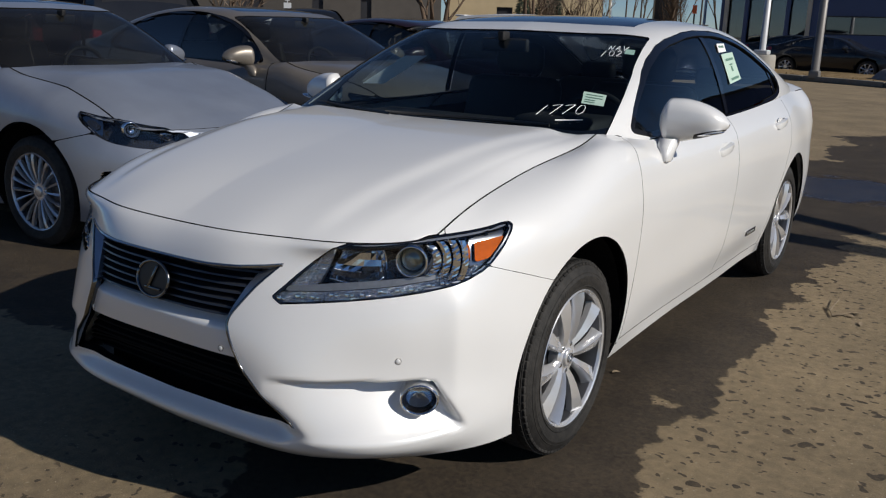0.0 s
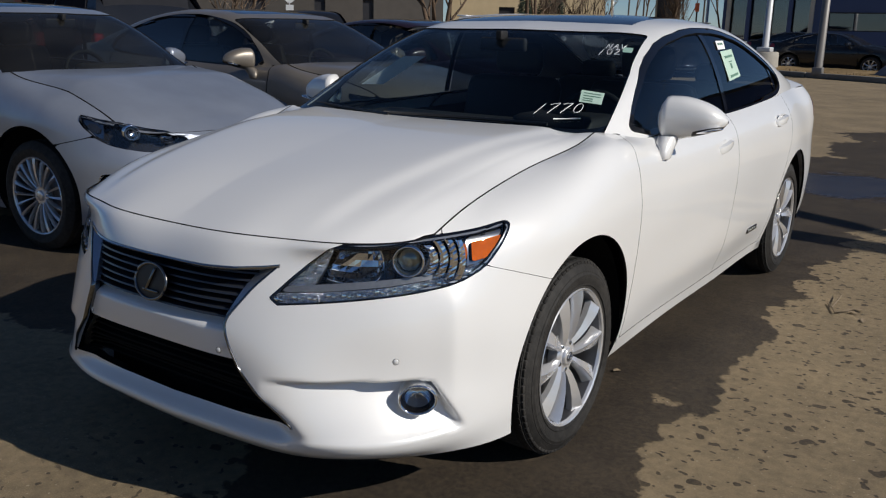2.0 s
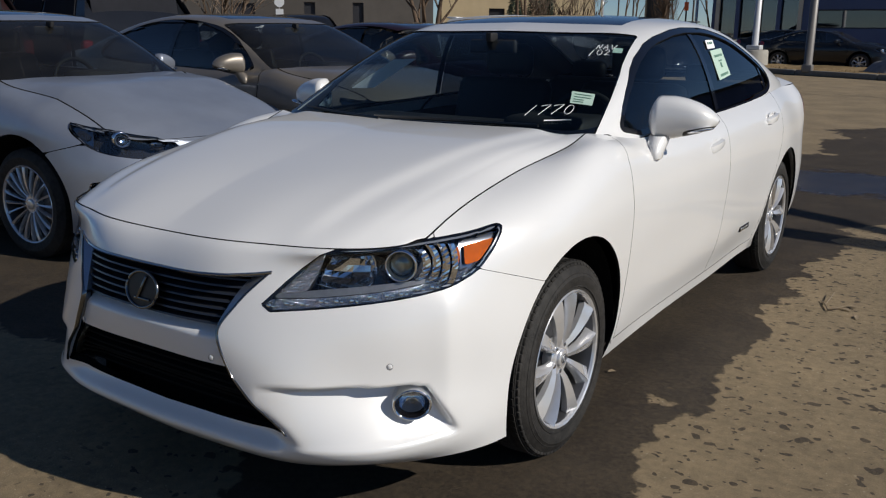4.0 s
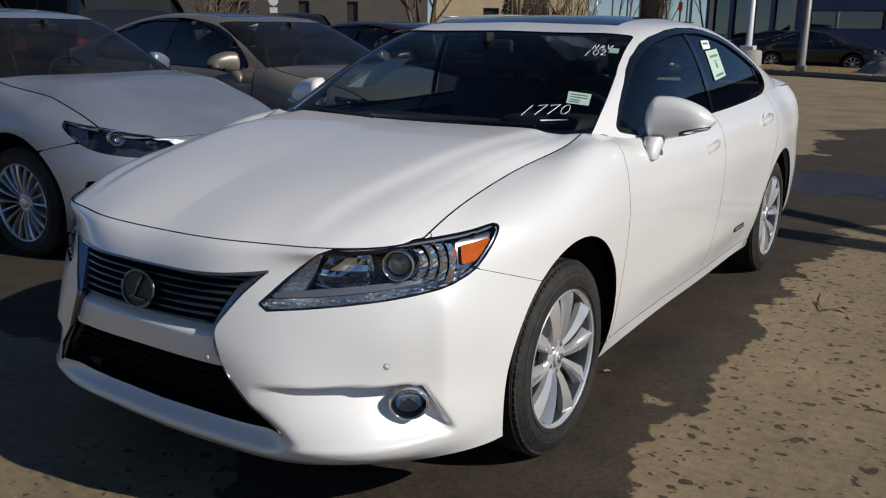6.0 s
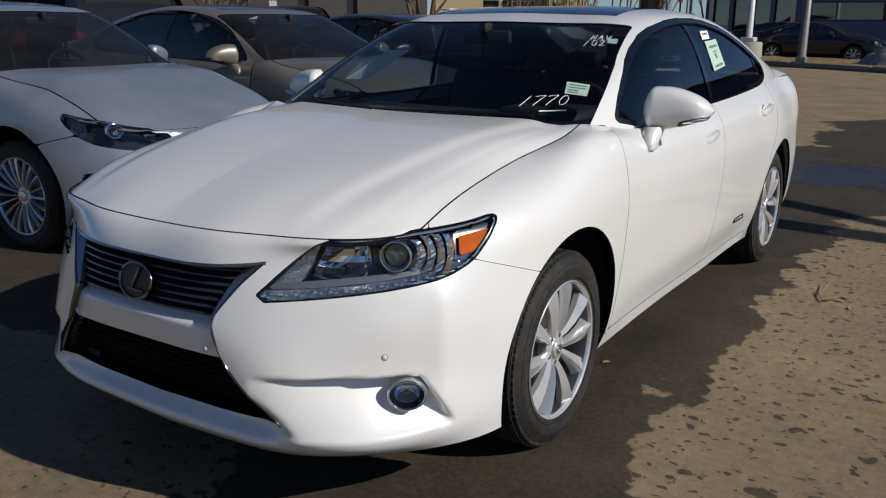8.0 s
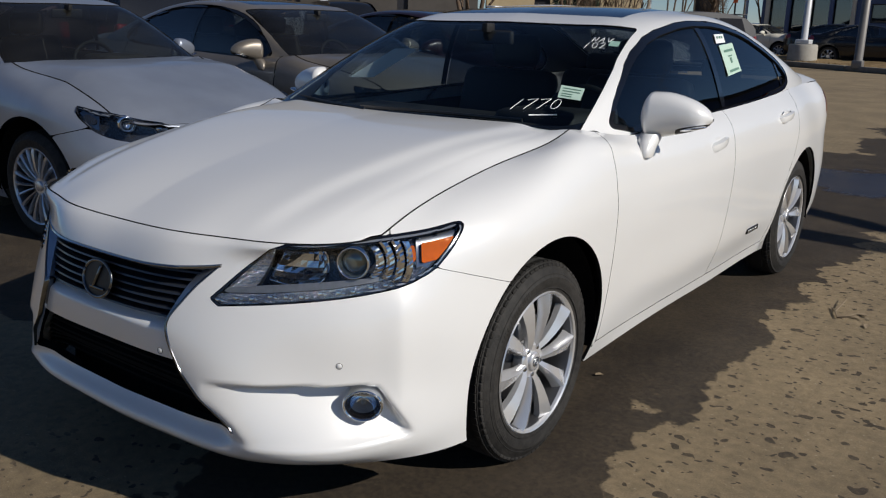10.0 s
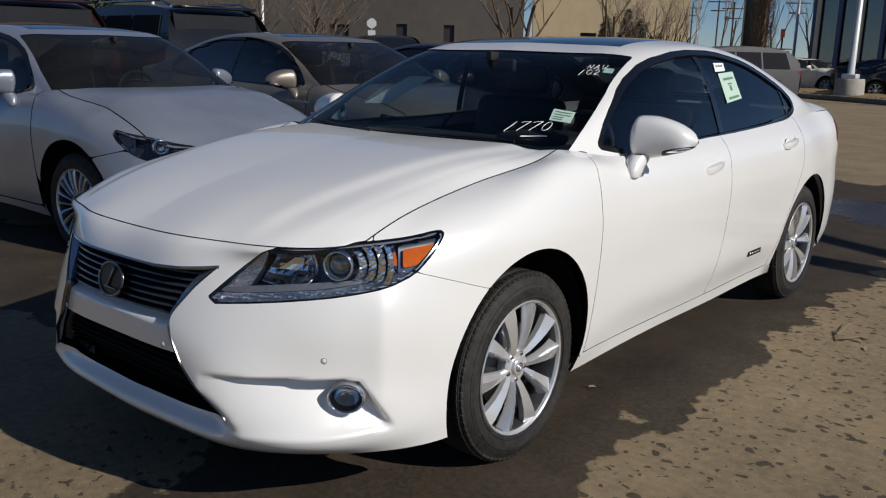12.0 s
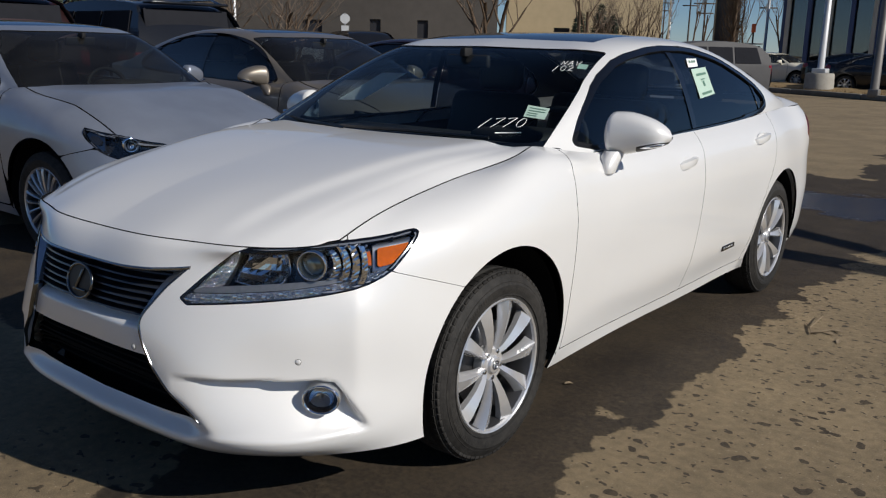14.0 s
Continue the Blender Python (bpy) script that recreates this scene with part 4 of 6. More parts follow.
        if not hero:
            for cx, cy, cz, r in ((0.691, -0.66, 0.785, 0.045),):
                part("projector", g(moved(lathe([(0, 0.001), (0.02, r * 0.6), (0.012, r * 0.8), (0.03, r), (-0.05, r * 1.05)], 20), Matrix.Translation((cx, cy, cz)) @ Matrix.Rotation(radians(-62), 4, "Z"))), CHROME, unit)
            part("reflector", g(moved(ball(0, 0, 0, 0.06, 0.03, 0.045, 12, 8), Matrix.Translation((0.52, -0.77, 0.766)))), CHROME, unit)
            continue
        # projector: chrome ring, barrel and glass
        face = Matrix.Translation((0.684, -0.674, 0.779)) @ Matrix.Rotation(radians(-63), 4, "Z")
        part("projector_ring", g(moved(lathe([(-0.06, 0.045), (0.022, 0.045), (0.029, 0.0435), (0.031, 0.041), (0.028, 0.0385), (0.010, 0.034), (0.002, 0.033)], 40), face)), CHROME, unit)
        part("projector_glass", g(moved(ball(0.002, 0, 0, 0.020, 0.033, 0.033, 20, 12), face)), BULB, unit)
        # four broad upright ribs beside the projector, with dark slots between
        cut = random.Random(8)
        for j, (rr, wd) in enumerate(((0.057, 0.021), (0.083, 0.021), (0.109, 0.020), (0.134, 0.016))):
            span = (52, 42, 33, 26)[j]
            arc = [(rr * math.cos(t), 0.95 * rr * math.sin(t)) for t in [radians(-span + 2 * span * i / 16) for i in range(17)]]
            deep = 0.022 - 0.32 * rr
            P = []
            for cy, cz in arc:
                h = cut.uniform(-0.0022, 0.0022)
                P += [(deep - 0.03, cy - 0.002, cz), (deep + h, cy, cz), (deep + 0.003 - h * 0.6, cy + wd * 0.45, cz), (deep - 0.003 + h, cy + wd, cz), (deep - 0.03, cy + wd + 0.002, cz)]
            F = [(i * 5 + q, i * 5 + q + 1, i * 5 + 6 + q, i * 5 + 5 + q) for i in range(16) for q in range(4)]
            part("chrome_rib", g(moved((P, F), face)), CHROME, unit, smooth=False)
        # main beam: faceted mirror bowl
        bowl = []
        rb = random.Random(3)
        for a in range(9):
            for b in range(7):
                p, q = a / 8 * 2 - 1, b / 6 * 2 - 1
                x, z = p * math.sqrt(1 - 0.32 * q * q), q * math.sqrt(1 - 0.32 * p * p)
                bowl.append((x * 0.070 + z * 0.012 * (1 - p), 0.058 * max(0.0, 1 - 0.5 * (p * p + q * q)) + rb.uniform(-0.0016, 0.0016) * (max(abs(p), abs(q)) < 0.99), z * 0.054 - 0.004))
        F = [(a * 7 + b, a * 7 + b + 1, a * 7 + b + 8, a * 7 + b + 7) for a in range(8) for b in range(6)]
        bm_at = Matrix.Translation((0.572, -0.764, 0.771)) @ Matrix.Rotation(radians(30), 4, "Z") @ Matrix.Rotation(radians(-24), 4, "X")
        part("reflector", g(moved((bowl, F), bm_at)), CHROME, unit, smooth=False)
        frame_pts = [bowl[i] for i in [a * 7 for a in range(9)] + [56 + b for b in range(1, 7)] + [a * 7 + 6 for a in range(7, -1, -1)] + [b for b in range(5, 0, -1)]]
        part("reflector_frame", g(moved(tube(frame_pts, 0.0035, 6, True), bm_at)), CHROME, unit)
        # light strip along the lower edge
        strip = trim(flank, lambda P, U: np.minimum.reduce([lamp_zone(P) - 0.003, line([(17, 0.691), (26, 0.7), (34, 0.713), (42, 0.733), (47, 0.766)], around(P)) - P[:, 2], (46 - around(P)) * 0.018]))
        part("light_strip", g(sheet(strip, 0.012, -0.010)), GLITTER, unit)
        shelf = trim(flank, lambda P, U: np.minimum.reduce([lamp_zone(P) - 0.004, P[:, 2] - line([(17, 0.693), (26, 0.702), (34, 0.715), (42, 0.735)], around(P)), line([(17, 0.703), (26, 0.721), (34, 0.733), (42, 0.743)], around(P)) - P[:, 2], (43 - around(P)) * 0.018]))
        part("lamp_shelf", g(sheet(shelf, 0.05, -0.014)), LAMP_SILVER, unit)
        cheek = trim(flank, lambda P, U: np.minimum.reduce([lamp_zone(P) - 0.0035, P[:, 2] - line([(17, 0.703), (26, 0.721)], around(P)), (24.6 + (P[:, 2] - 0.721) * 26 - around(P)) * 0.018]))
        part("lamp_cheek", g(sheet(cheek, 0.03, -0.014)), GLITTER, unit)
        for j in range(11):
            ang = 20.3 + 2.05 * j
            zz = line([(17, 0.671), (22, 0.679), (30, 0.693), (38, 0.709), (44, 0.729)], ang)
            i = int(np.argmin(np.abs(around(FP) - ang) * 0.018 + np.abs(FP[:, 2] - zz) + (FP[:, 1] > 0.2) * 9))
            q = FP[i]
            rot = Matrix.Translation((q[0] - 0.004, q[1] + 0.007, q[2])) @ Matrix.Rotation(radians(ang), 4, "Z")
            part("light_bead", g(moved(join(ball(-0.006, -0.004, 0.001, 0.0075, 0.005, 0.0065, 8, 6), ball(0.008, -0.003, -0.001, 0.0055, 0.004, 0.005, 8, 6)), rot)), CHROME, unit, smooth=False)
    # mirrors
    for s in (1, -1):
        g = (lambda m: m) if s > 0 else mirrored
        mirror = new("wing_mirror")
        mirror.parent = car
        mirror.location.y = -0.030
        rings = []
        for i in range(17):
            t = i / 16
            e = (min(1, (t + 0.02) / 0.14) ** 0.5) * (1 if t < 0.45 else math.sqrt(max(0.0, 1 - ((t - 0.45) / 0.552) ** 4.5)))
            rings.append((0.822 + 0.246 * t, e))
        P, F, n = [], [], 20
        for x, e in rings:
            t = (x - 0.822) / 0.262
            hi = 1.154 - 0.012 * (t - 0.3) ** 2 - 0.098 * max(0.0, t - 0.3) ** 1.5
            lo = 0.978 + 0.048 * smooth01(t)
            zc, hz, hy = (hi + lo) / 2, (hi - lo) / 2 * max(e, 0.02), 0.080 * (1 - 0.15 * t) * max(e, 0.02)
            for j in range(n):
                a = j * math.tau / n
                cy, cz = math.cos(a), math.sin(a)
                back = 0.45 if cy > 0 else 1.0
                P.append((x, 0.805 + 0.06 * t + hy * back * np.sign(cy) * abs(cy) ** 0.8, zc + hz * (np.sign(cz) * abs(cz) ** 0.75) ))
        F = [(i * n + j, i * n + (j + 1) % n, (i + 1) * n + (j + 1) % n, (i + 1) * n + j) for i in range(16) for j in range(n)] + [tuple(range(n))]
        zlow = lambda P: 0.978 + 0.048 * smooth01((P[:, 0] - 0.822) / 0.262) + 0.052 * smooth01((P[:, 0] - 0.925) / 0.04) - 0.030
        shellm = (np.array(P), np.zeros((len(P), 2)), F)
        part("mirror_cover", g((lambda m: (m[0].tolist(), m[2]))(trim(shellm, lambda P, U: P[:, 2] - zlow(P)))), paint, mirror)
        part("mirror_base", g((lambda m: ((m[0] * [1, 1, 1]).tolist(), m[2]))(trim(shellm, lambda P, U: zlow(P) - P[:, 2]))), PLASTIC, mirror)
        arm = []
        for x, y, z, hy, hx in ((0.884, 0.722, 0.920, 0.032, 0.015), (0.884, 0.723, 0.925, 0.037, 0.018), (0.876, 0.738, 0.950, 0.048, 0.026), (0.868, 0.762, 0.978, 0.060, 0.038), (0.866, 0.790, 1.004, 0.052, 0.040)):
            arm.append([(x + hx * math.cos(a), y + hy * math.sin(a), z) for a in [i * math.tau / 14 for i in range(14)]])
        P = [p for r in arm for p in r]
        F = [(i * 14 + j, i * 14 + (j + 1) % 14, (i + 1) * 14 + (j + 1) % 14, (i + 1) * 14 + j) for i in range(4) for j in range(14)] + [tuple(range(13, -1, -1))]
        part("mirror_arm", g((P, F)), paint, mirror)
        part("turn_signal", g(moved(ball(0, 0, 0, 0.055, 0.030, 0.007, 14, 8), Matrix.Translation((1.015, 0.802, 1.030)) @ Matrix.Rotation(radians(-12), 4, "Y"))), CHROME, mirror)
        part("mirror_glass", g(box(0.87, 1.02, 0.858, 0.863, 1.052, 1.115, 0.002)), CHROME, mirror)
    # handles
    for s in (1, -1):
        g = (lambda m: m) if s > 0 else mirrored
        for (y, z, dr) in ((1.430, 0.896, d1), (2.425, 0.940, d2)):
            host = dr[0] if s > 0 else dr[1]
            rows = []
            for t in np.linspace(0, 1, 13):
                q = 4 * t * (1 - t)
                tall = 0.011 + 0.010 * q ** 0.6 + 0.004 * (1 - t)
                outx = 0.886 + 0.031 * q ** 0.45
                yy, zz = y - 0.108 + 0.216 * t, z - 0.012 + 0.024 * t
                rows.append([(outx - 0.020, yy, zz - tall), (outx - 0.004, yy, zz - tall * 0.85), (outx, yy, zz - tall * 0.2), (outx - 0.002, yy, zz + tall * 0.6), (outx - 0.020, yy, zz + tall * 0.8)])
            P = [p for r in rows for p in r]
            F = [(i * 5 + j, i * 5 + (j + 1) % 5, i * 5 + 5 + (j + 1) % 5, i * 5 + 5 + j) for i in range(12) for j in range(5)] + [(4, 3, 2, 1, 0), tuple(range(60, 65))]
            part("door_handle", g((P, F)), paint, host, sharp=50)
            part("handle_cup", g(moved(ball(0, 0, 0, 0.004, 0.060, 0.032, 14, 10), Matrix.Translation((0.886, y - 0.01, z)))), paint, host)
    # cabin fittings
    part("dashboard", join(box(-0.68, 0.68, 0.50, 1.0, 0.72, 1.0, 0.05), box(0.18, 0.56, 0.70, 1.02, 0.92, 1.045, 0.04)), CABIN if not pale_trim else GREY_DASH, car)
    part("cabin_floor", box(-0.74, 0.74, 0.5, 3.0, 0.25, 0.34, 0.02), CABIN, car)
    wheel_at = Matrix.Translation((0.37, 1.08, 0.95)) @ Matrix.Rotation(radians(65), 4, "X")
    part("steering_wheel", moved(join(tube([(0.185 * math.cos(t), 0.185 * math.sin(t), 0) for t in [i * math.tau / 28 for i in range(28)]], 0.015, 8, True), box(-0.17, 0.17, -0.02, 0.03, -0.015, 0.02, 0.01), ball(0, 0, 0, 0.07, 0.06, 0.03)), wheel_at), CABIN, car)
    sy, sw = (-0.24, 0.28) if hero else (0.0, 0.25)
    for x in (0.37, -0.37):
        seat = part("front_seat", join(box(x - sw, x + sw, 1.20 + sy, 1.75 + sy, 0.40, 0.60, 0.07), moved(box(-sw, sw, -0.07, 0.07, 0, 0.62, 0.06), Matrix.Translation((x, 1.78 + sy, 0.55)) @ Matrix.Rotation(radians(-18), 4, "X"))), SEAT if not pale_trim else PALE_SEAT, car)
        part("headrest", join(box(x - 0.14, x + 0.14, 1.95 + sy, 2.05 + sy, 1.15, 1.32, 0.045), tube([(x - 0.06, 2.0 + sy, 1.05), (x - 0.06, 2.0 + sy, 1.18)], 0.008, 6), tube([(x + 0.06, 2.0 + sy, 1.05), (x + 0.06, 2.0 + sy, 1.18)], 0.008, 6)), SEAT if not pale_trim else PALE_SEAT, seat)
    if hero:
        part("roof_lining", sheet(shell, 0, -0.018, True), CABIN, car)
        card = sheet(trim(flank, lambda P, U: np.minimum.reduce([P[:, 2] - 0.30, 1.0 - P[:, 2], P[:, 1] - 0.60, 2.38 - P[:, 1]])), 0, -0.060)
        for m in (card, mirrored(card)):
            part("door_lining", m, CABIN, car)
    part("rear_bench", join(box(-0.64, 0.64, 2.15, 2.6, 0.42, 0.62, 0.07), moved(box(-0.64, 0.64, -0.07, 0.07, 0, 0.55, 0.06), Matrix.Translation((0, 2.62, 0.58)) @ Matrix.Rotation(radians(-20), 4, "X")), box(-0.5, -0.26, 2.78, 2.87, 1.08, 1.2, 0.04), box(0.26, 0.5, 2.78, 2.87, 1.08, 1.2, 0.04)), SEAT if not pale_trim else PALE_SEAT, car)
    part("parcel_shelf", box(-0.62, 0.62, 2.8, 3.4, 1.02, 1.06, 0.01), CABIN, car)
    part("interior_mirror", join(box(-0.12, 0.12, 0.93, 0.96, 1.29, 1.35, 0.012), box(-0.015, 0.015, 0.90, 0.96, 1.34, 1.38, 0.005)), CABIN, car)
    if pale_trim:
        part("pillar_trim", tube([(-0.70, 1.66, 0.95), (-0.66, 1.66, 1.2), (-0.60, 1.62, 1.38)], 0.05, 8), CREAM_TRIM, car)
    add_wheels(car, hero, spokes, [(0.781, -0.004), (-0.781, -0.004), (0.776, 2.819), (-0.776, 2.819)])
    if hero:
        return car, flank, top, bumper
    return car


# ---- ground ----
def ground_material():
    """Dusty brown asphalt with damp ground round the white car, drips beside it, a puddle and painted tree shade behind
    it.
    """
    m = shader("asphalt", (0.2, 0.17, 0.125), 0.9)
    n, l = m.node_tree.nodes, m.node_tree.links
    p = n["Principled BSDF"]
    co = n.new("ShaderNodeTexCoord")
    sep = n.new("ShaderNodeSeparateXYZ")
    l.new(co.outputs["Object"], sep.inputs[0])

    def math_node(op, a, b=None, c=None):
        k = n.new("ShaderNodeMath")
        k.operation = op
        for i, v in enumerate((a, b, c)):
            if v is None:
                continue
            if isinstance(v, (int, float)):
                k.inputs[i].default_value = v
            else:
                l.new(v, k.inputs[i])
        return k.outputs[0]

    def noise_node(scale, detail=4, rough=0.55, stretch=None):
        k = n.new("ShaderNodeTexNoise")
        k.inputs["Scale"].default_value, k.inputs["Detail"].default_value, k.inputs["Roughness"].default_value = scale, detail, rough
        src = co.outputs["Object"]
        if stretch:
            mp = n.new("ShaderNodeMapping")
            mp.inputs["Scale"].default_value, mp.inputs["Rotation"].default_value = stretch, (0, 0, radians(20))
            l.new(src, mp.inputs[0])
            src = mp.outputs[0]
        l.new(src, k.inputs["Vector"])
        return k.outputs[0]

    def ramp(v, a, b):
        k = n.new("ShaderNodeMapRange")
        k.interpolation_type = "SMOOTHSTEP"
        l.new(v, k.inputs[0])
        k.inputs[1].default_value, k.inputs[2].default_value = a, b
        return k.outputs[0]

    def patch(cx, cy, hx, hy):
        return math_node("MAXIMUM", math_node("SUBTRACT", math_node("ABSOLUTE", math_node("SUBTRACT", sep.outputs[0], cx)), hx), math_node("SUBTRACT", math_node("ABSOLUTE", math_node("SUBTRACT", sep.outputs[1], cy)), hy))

    def oval(cx, cy, hx, hy):
        a = math_node("DIVIDE", math_node("SUBTRACT", sep.outputs[0], cx), hx)
        b = math_node("DIVIDE", math_node("SUBTRACT", sep.outputs[1], cy), hy)
        r = math_node("SQRT", math_node("ADD", math_node("MULTIPLY", a, a), math_node("MULTIPLY", b, b)))
        return math_node("MULTIPLY", math_node("SUBTRACT", r, 1.0), min(hx, hy))

    ragged = math_node("ADD", math_node("MULTIPLY", math_node("SUBTRACT", noise_node(2.4, 3), 0.5), 0.75), math_node("MULTIPLY", math_node("SUBTRACT", noise_node(13, 4, 0.6), 0.5), 0.16))
    swell = math_node("MULTIPLY", math_node("SUBTRACT", noise_node(0.75, 3, 0.55), 0.5), 3.4)
    # the two ovals behind the car hold damp and tree shade painted alike
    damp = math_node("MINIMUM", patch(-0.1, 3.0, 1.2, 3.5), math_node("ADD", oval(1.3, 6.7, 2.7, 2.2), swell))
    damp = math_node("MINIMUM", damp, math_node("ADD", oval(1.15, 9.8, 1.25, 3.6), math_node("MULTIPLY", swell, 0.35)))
    # damp patches, plus deeper shade between the cars put into the colour
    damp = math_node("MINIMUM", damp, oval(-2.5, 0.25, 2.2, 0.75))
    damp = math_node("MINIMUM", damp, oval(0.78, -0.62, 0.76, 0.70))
    wet_and_shade = ramp(math_node("ADD", damp, ragged), 0.015, -0.015)
    spots = math_node("MAXIMUM", ramp(noise_node(15.0, 1.5, 0.4, (0.9, 1.0, 1)), 0.668, 0.680), ramp(noise_node(6.5, 2, 0.45, (0.9, 1.05, 1)), 0.690, 0.697))
    spots = math_node("MAXIMUM", spots, ramp(noise_node(27.0, 1.5, 0.4, (0.85, 1.05, 1)), 0.662, 0.674))
    reach = ramp(math_node("ADD", oval(1.2, 1.2, 2.2, 3.4), math_node("MULTIPLY", math_node("SUBTRACT", noise_node(1.7, 2), 0.5), 1.4)), 0.15, -0.35)
    wet_and_shade = math_node("MAXIMUM", wet_and_shade, math_node("MULTIPLY", math_node("MULTIPLY", spots, reach), 0.9))
    pool = ramp(math_node("ADD", oval(0.75, 6.4, 1.2, 0.75), math_node("MULTIPLY", ragged, 1.3)), 0.05, -0.12)
    dry = n.new("ShaderNodeMix")
    dry.data_type = "RGBA"
    dry.inputs[6].default_value, dry.inputs[7].default_value = (0.128, 0.096, 0.057, 1), (0.310, 0.234, 0.136, 1)
    speck = noise_node(230, 4, 0.8)
    tone = math_node("ADD", math_node("MULTIPLY", noise_node(1.3, 6, 0.65), 0.32), math_node("ADD", math_node("MULTIPLY", noise_node(24, 4, 0.6), 0.28), math_node("MULTIPLY", speck, 0.55)))
    l.new(ramp(tone, 0.42, 0.74), dry.inputs[0])
    grit = n.new("ShaderNodeMix")
    grit.data_type = "RGBA"
    l.new(ramp(noise_node(75, 2, 0.5), 0.66, 0.72), grit.inputs[0])
    l.new(dry.outputs[2], grit.inputs[6])
    grit.inputs[7].default_value = (0.34, 0.28, 0.19, 1)
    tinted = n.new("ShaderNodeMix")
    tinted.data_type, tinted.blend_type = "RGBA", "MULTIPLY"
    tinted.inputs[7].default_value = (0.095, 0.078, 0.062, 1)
    l.new(math_node("MULTIPLY", wet_and_shade, math_node("ADD", 0.84, math_node("MULTIPLY", ramp(math_node("ADD", math_node("MULTIPLY", noise_node(45, 4, 0.7), 0.6), math_node("MULTIPLY", noise_node(3.2, 4, 0.6), 0.4)), 0.62, 0.38), 0.16))), tinted.inputs[0])
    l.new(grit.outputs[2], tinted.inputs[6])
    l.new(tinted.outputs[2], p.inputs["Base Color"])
    rough = math_node("SUBTRACT", 0.93, math_node("ADD", math_node("MULTIPLY", wet_and_shade, 0.14), math_node("MULTIPLY", pool, 0.52)))
    l.new(rough, p.inputs["Roughness"])
    b = n.new("ShaderNodeBump")
    b.inputs["Distance"].default_value = 0.006
    l.new(math_node("SUBTRACT", 0.7, math_node("MULTIPLY", pool, 0.68)), b.inputs["Strength"])
    l.new(math_node("ADD", speck, math_node("MULTIPLY", noise_node(38, 3), 0.8)), b.inputs["Height"])
    l.new(b.outputs[0], p.inputs["Normal"])
    return m


ASPHALT = ground_material()
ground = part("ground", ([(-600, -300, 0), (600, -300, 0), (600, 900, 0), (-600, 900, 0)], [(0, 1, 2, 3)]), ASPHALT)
tagged(ground, "dusty brown asphalt lot with damp stains, drips and painted shade", "ground", kind="structure")

KX, KY = Vector((0.874, -0.486, 0)), Vector((0.486, 0.874, 0))       # along and across the far kerb
K0 = Vector((-4.4, 27.6, 0))


def strip(a0, a1, b0, b1, z0, z1, r=0.0):
    base = Matrix.Translation(K0) @ Matrix(((KX.x, KY.x, 0, 0), (KX.y, KY.y, 0, 0), (0, 0, 1, 0), (0, 0, 0, 1)))
    return moved(box(a0, a1, b0, b1, z0, z1, r), base)


for i in range(16):
    kerb = part("kerb", strip(-9 + 3 * i + 0.01, -6 + 3 * i - 0.01, 0, 0.2, 0, 0.17, 0.03), KERB)
    tagged(kerb, "weathered grey concrete kerb stone by dry grass", "kerb", "kerb stones", "structure")
verge_P, verge_F = [], []
for i in range(97):
    for j in range(13):
        a, b = -9 + 48 * i / 96, 0.2 + 4.6 * j / 12
        q = K0 + KX * a + KY * b
        verge_P.append((q.x, q.y, 0.12 + 0.10 * math.sin(math.pi * j / 12) + 0.05 * noise.noise(Vector((a * 1.3, b * 1.3, 0)))))
verge_F = [(i * 13 + j, i * 13 + 13 + j, i * 13 + 14 + j, i * 13 + j + 1) for i in range(96) for j in range(12)]
tagged(part("grass_verge", (verge_P, verge_F), DRY_GRASS), "dry straw-coloured grass verge behind the kerb", "grass", kind="structure")
rng = random.Random(5)
blades_P, blades_F = [], []
for i in range(5200):
    q = K0 + KX * rng.uniform(-8.5, 20) + KY * rng.uniform(0.25, 4.6)
    h, a, w = rng.uniform(0.0, 0.05), rng.uniform(0, math.tau), 0.012
    k = len(blades_P)
    blades_P += [(q.x - w * math.cos(a), q.y - w * math.sin(a), 0.12), (q.x + w * math.cos(a), q.y + w * math.sin(a), 0.12), (q.x + rng.uniform(-0.05, 0.05), q.y + rng.uniform(-0.05, 0.05), 0.2 + h)]
    blades_F.append((k, k + 1, k + 2))
tagged(part("grass", (blades_P, blades_F), DRY_GRASS, None, "", False), "dry straw-coloured grass blades on the verge", "grass", kind="stuff")

# ---- the cars ----
hero, flank, cabin, bumper = sedan("white_sedan", "clean pearl-white four-door sedan parked on damp asphalt", Matrix.Identity(4), PEARL, 0.016, True, 10)
silver = sedan("silver_sedan", "dusty silver-grey sedan parked nose-on beside the white sedan", pose(-3.0, 1.30, 0, 0, 0, 93), SILVER, 0.035, False, 20, "parked sedans", 1.02, pale_trim=True)
bronze = sedan("bronze_sedan", "dusty bronze-brown sedan parked beside a silver sedan", pose(-2.62, 3.42, 0, 0, 0, 86), BRONZE, 0.04, False, 12, "parked sedans", 1.03)
for ob in bronze.children:
    if ob.name.startswith("wing_mirror"):
        ob.location.y -= 0.10
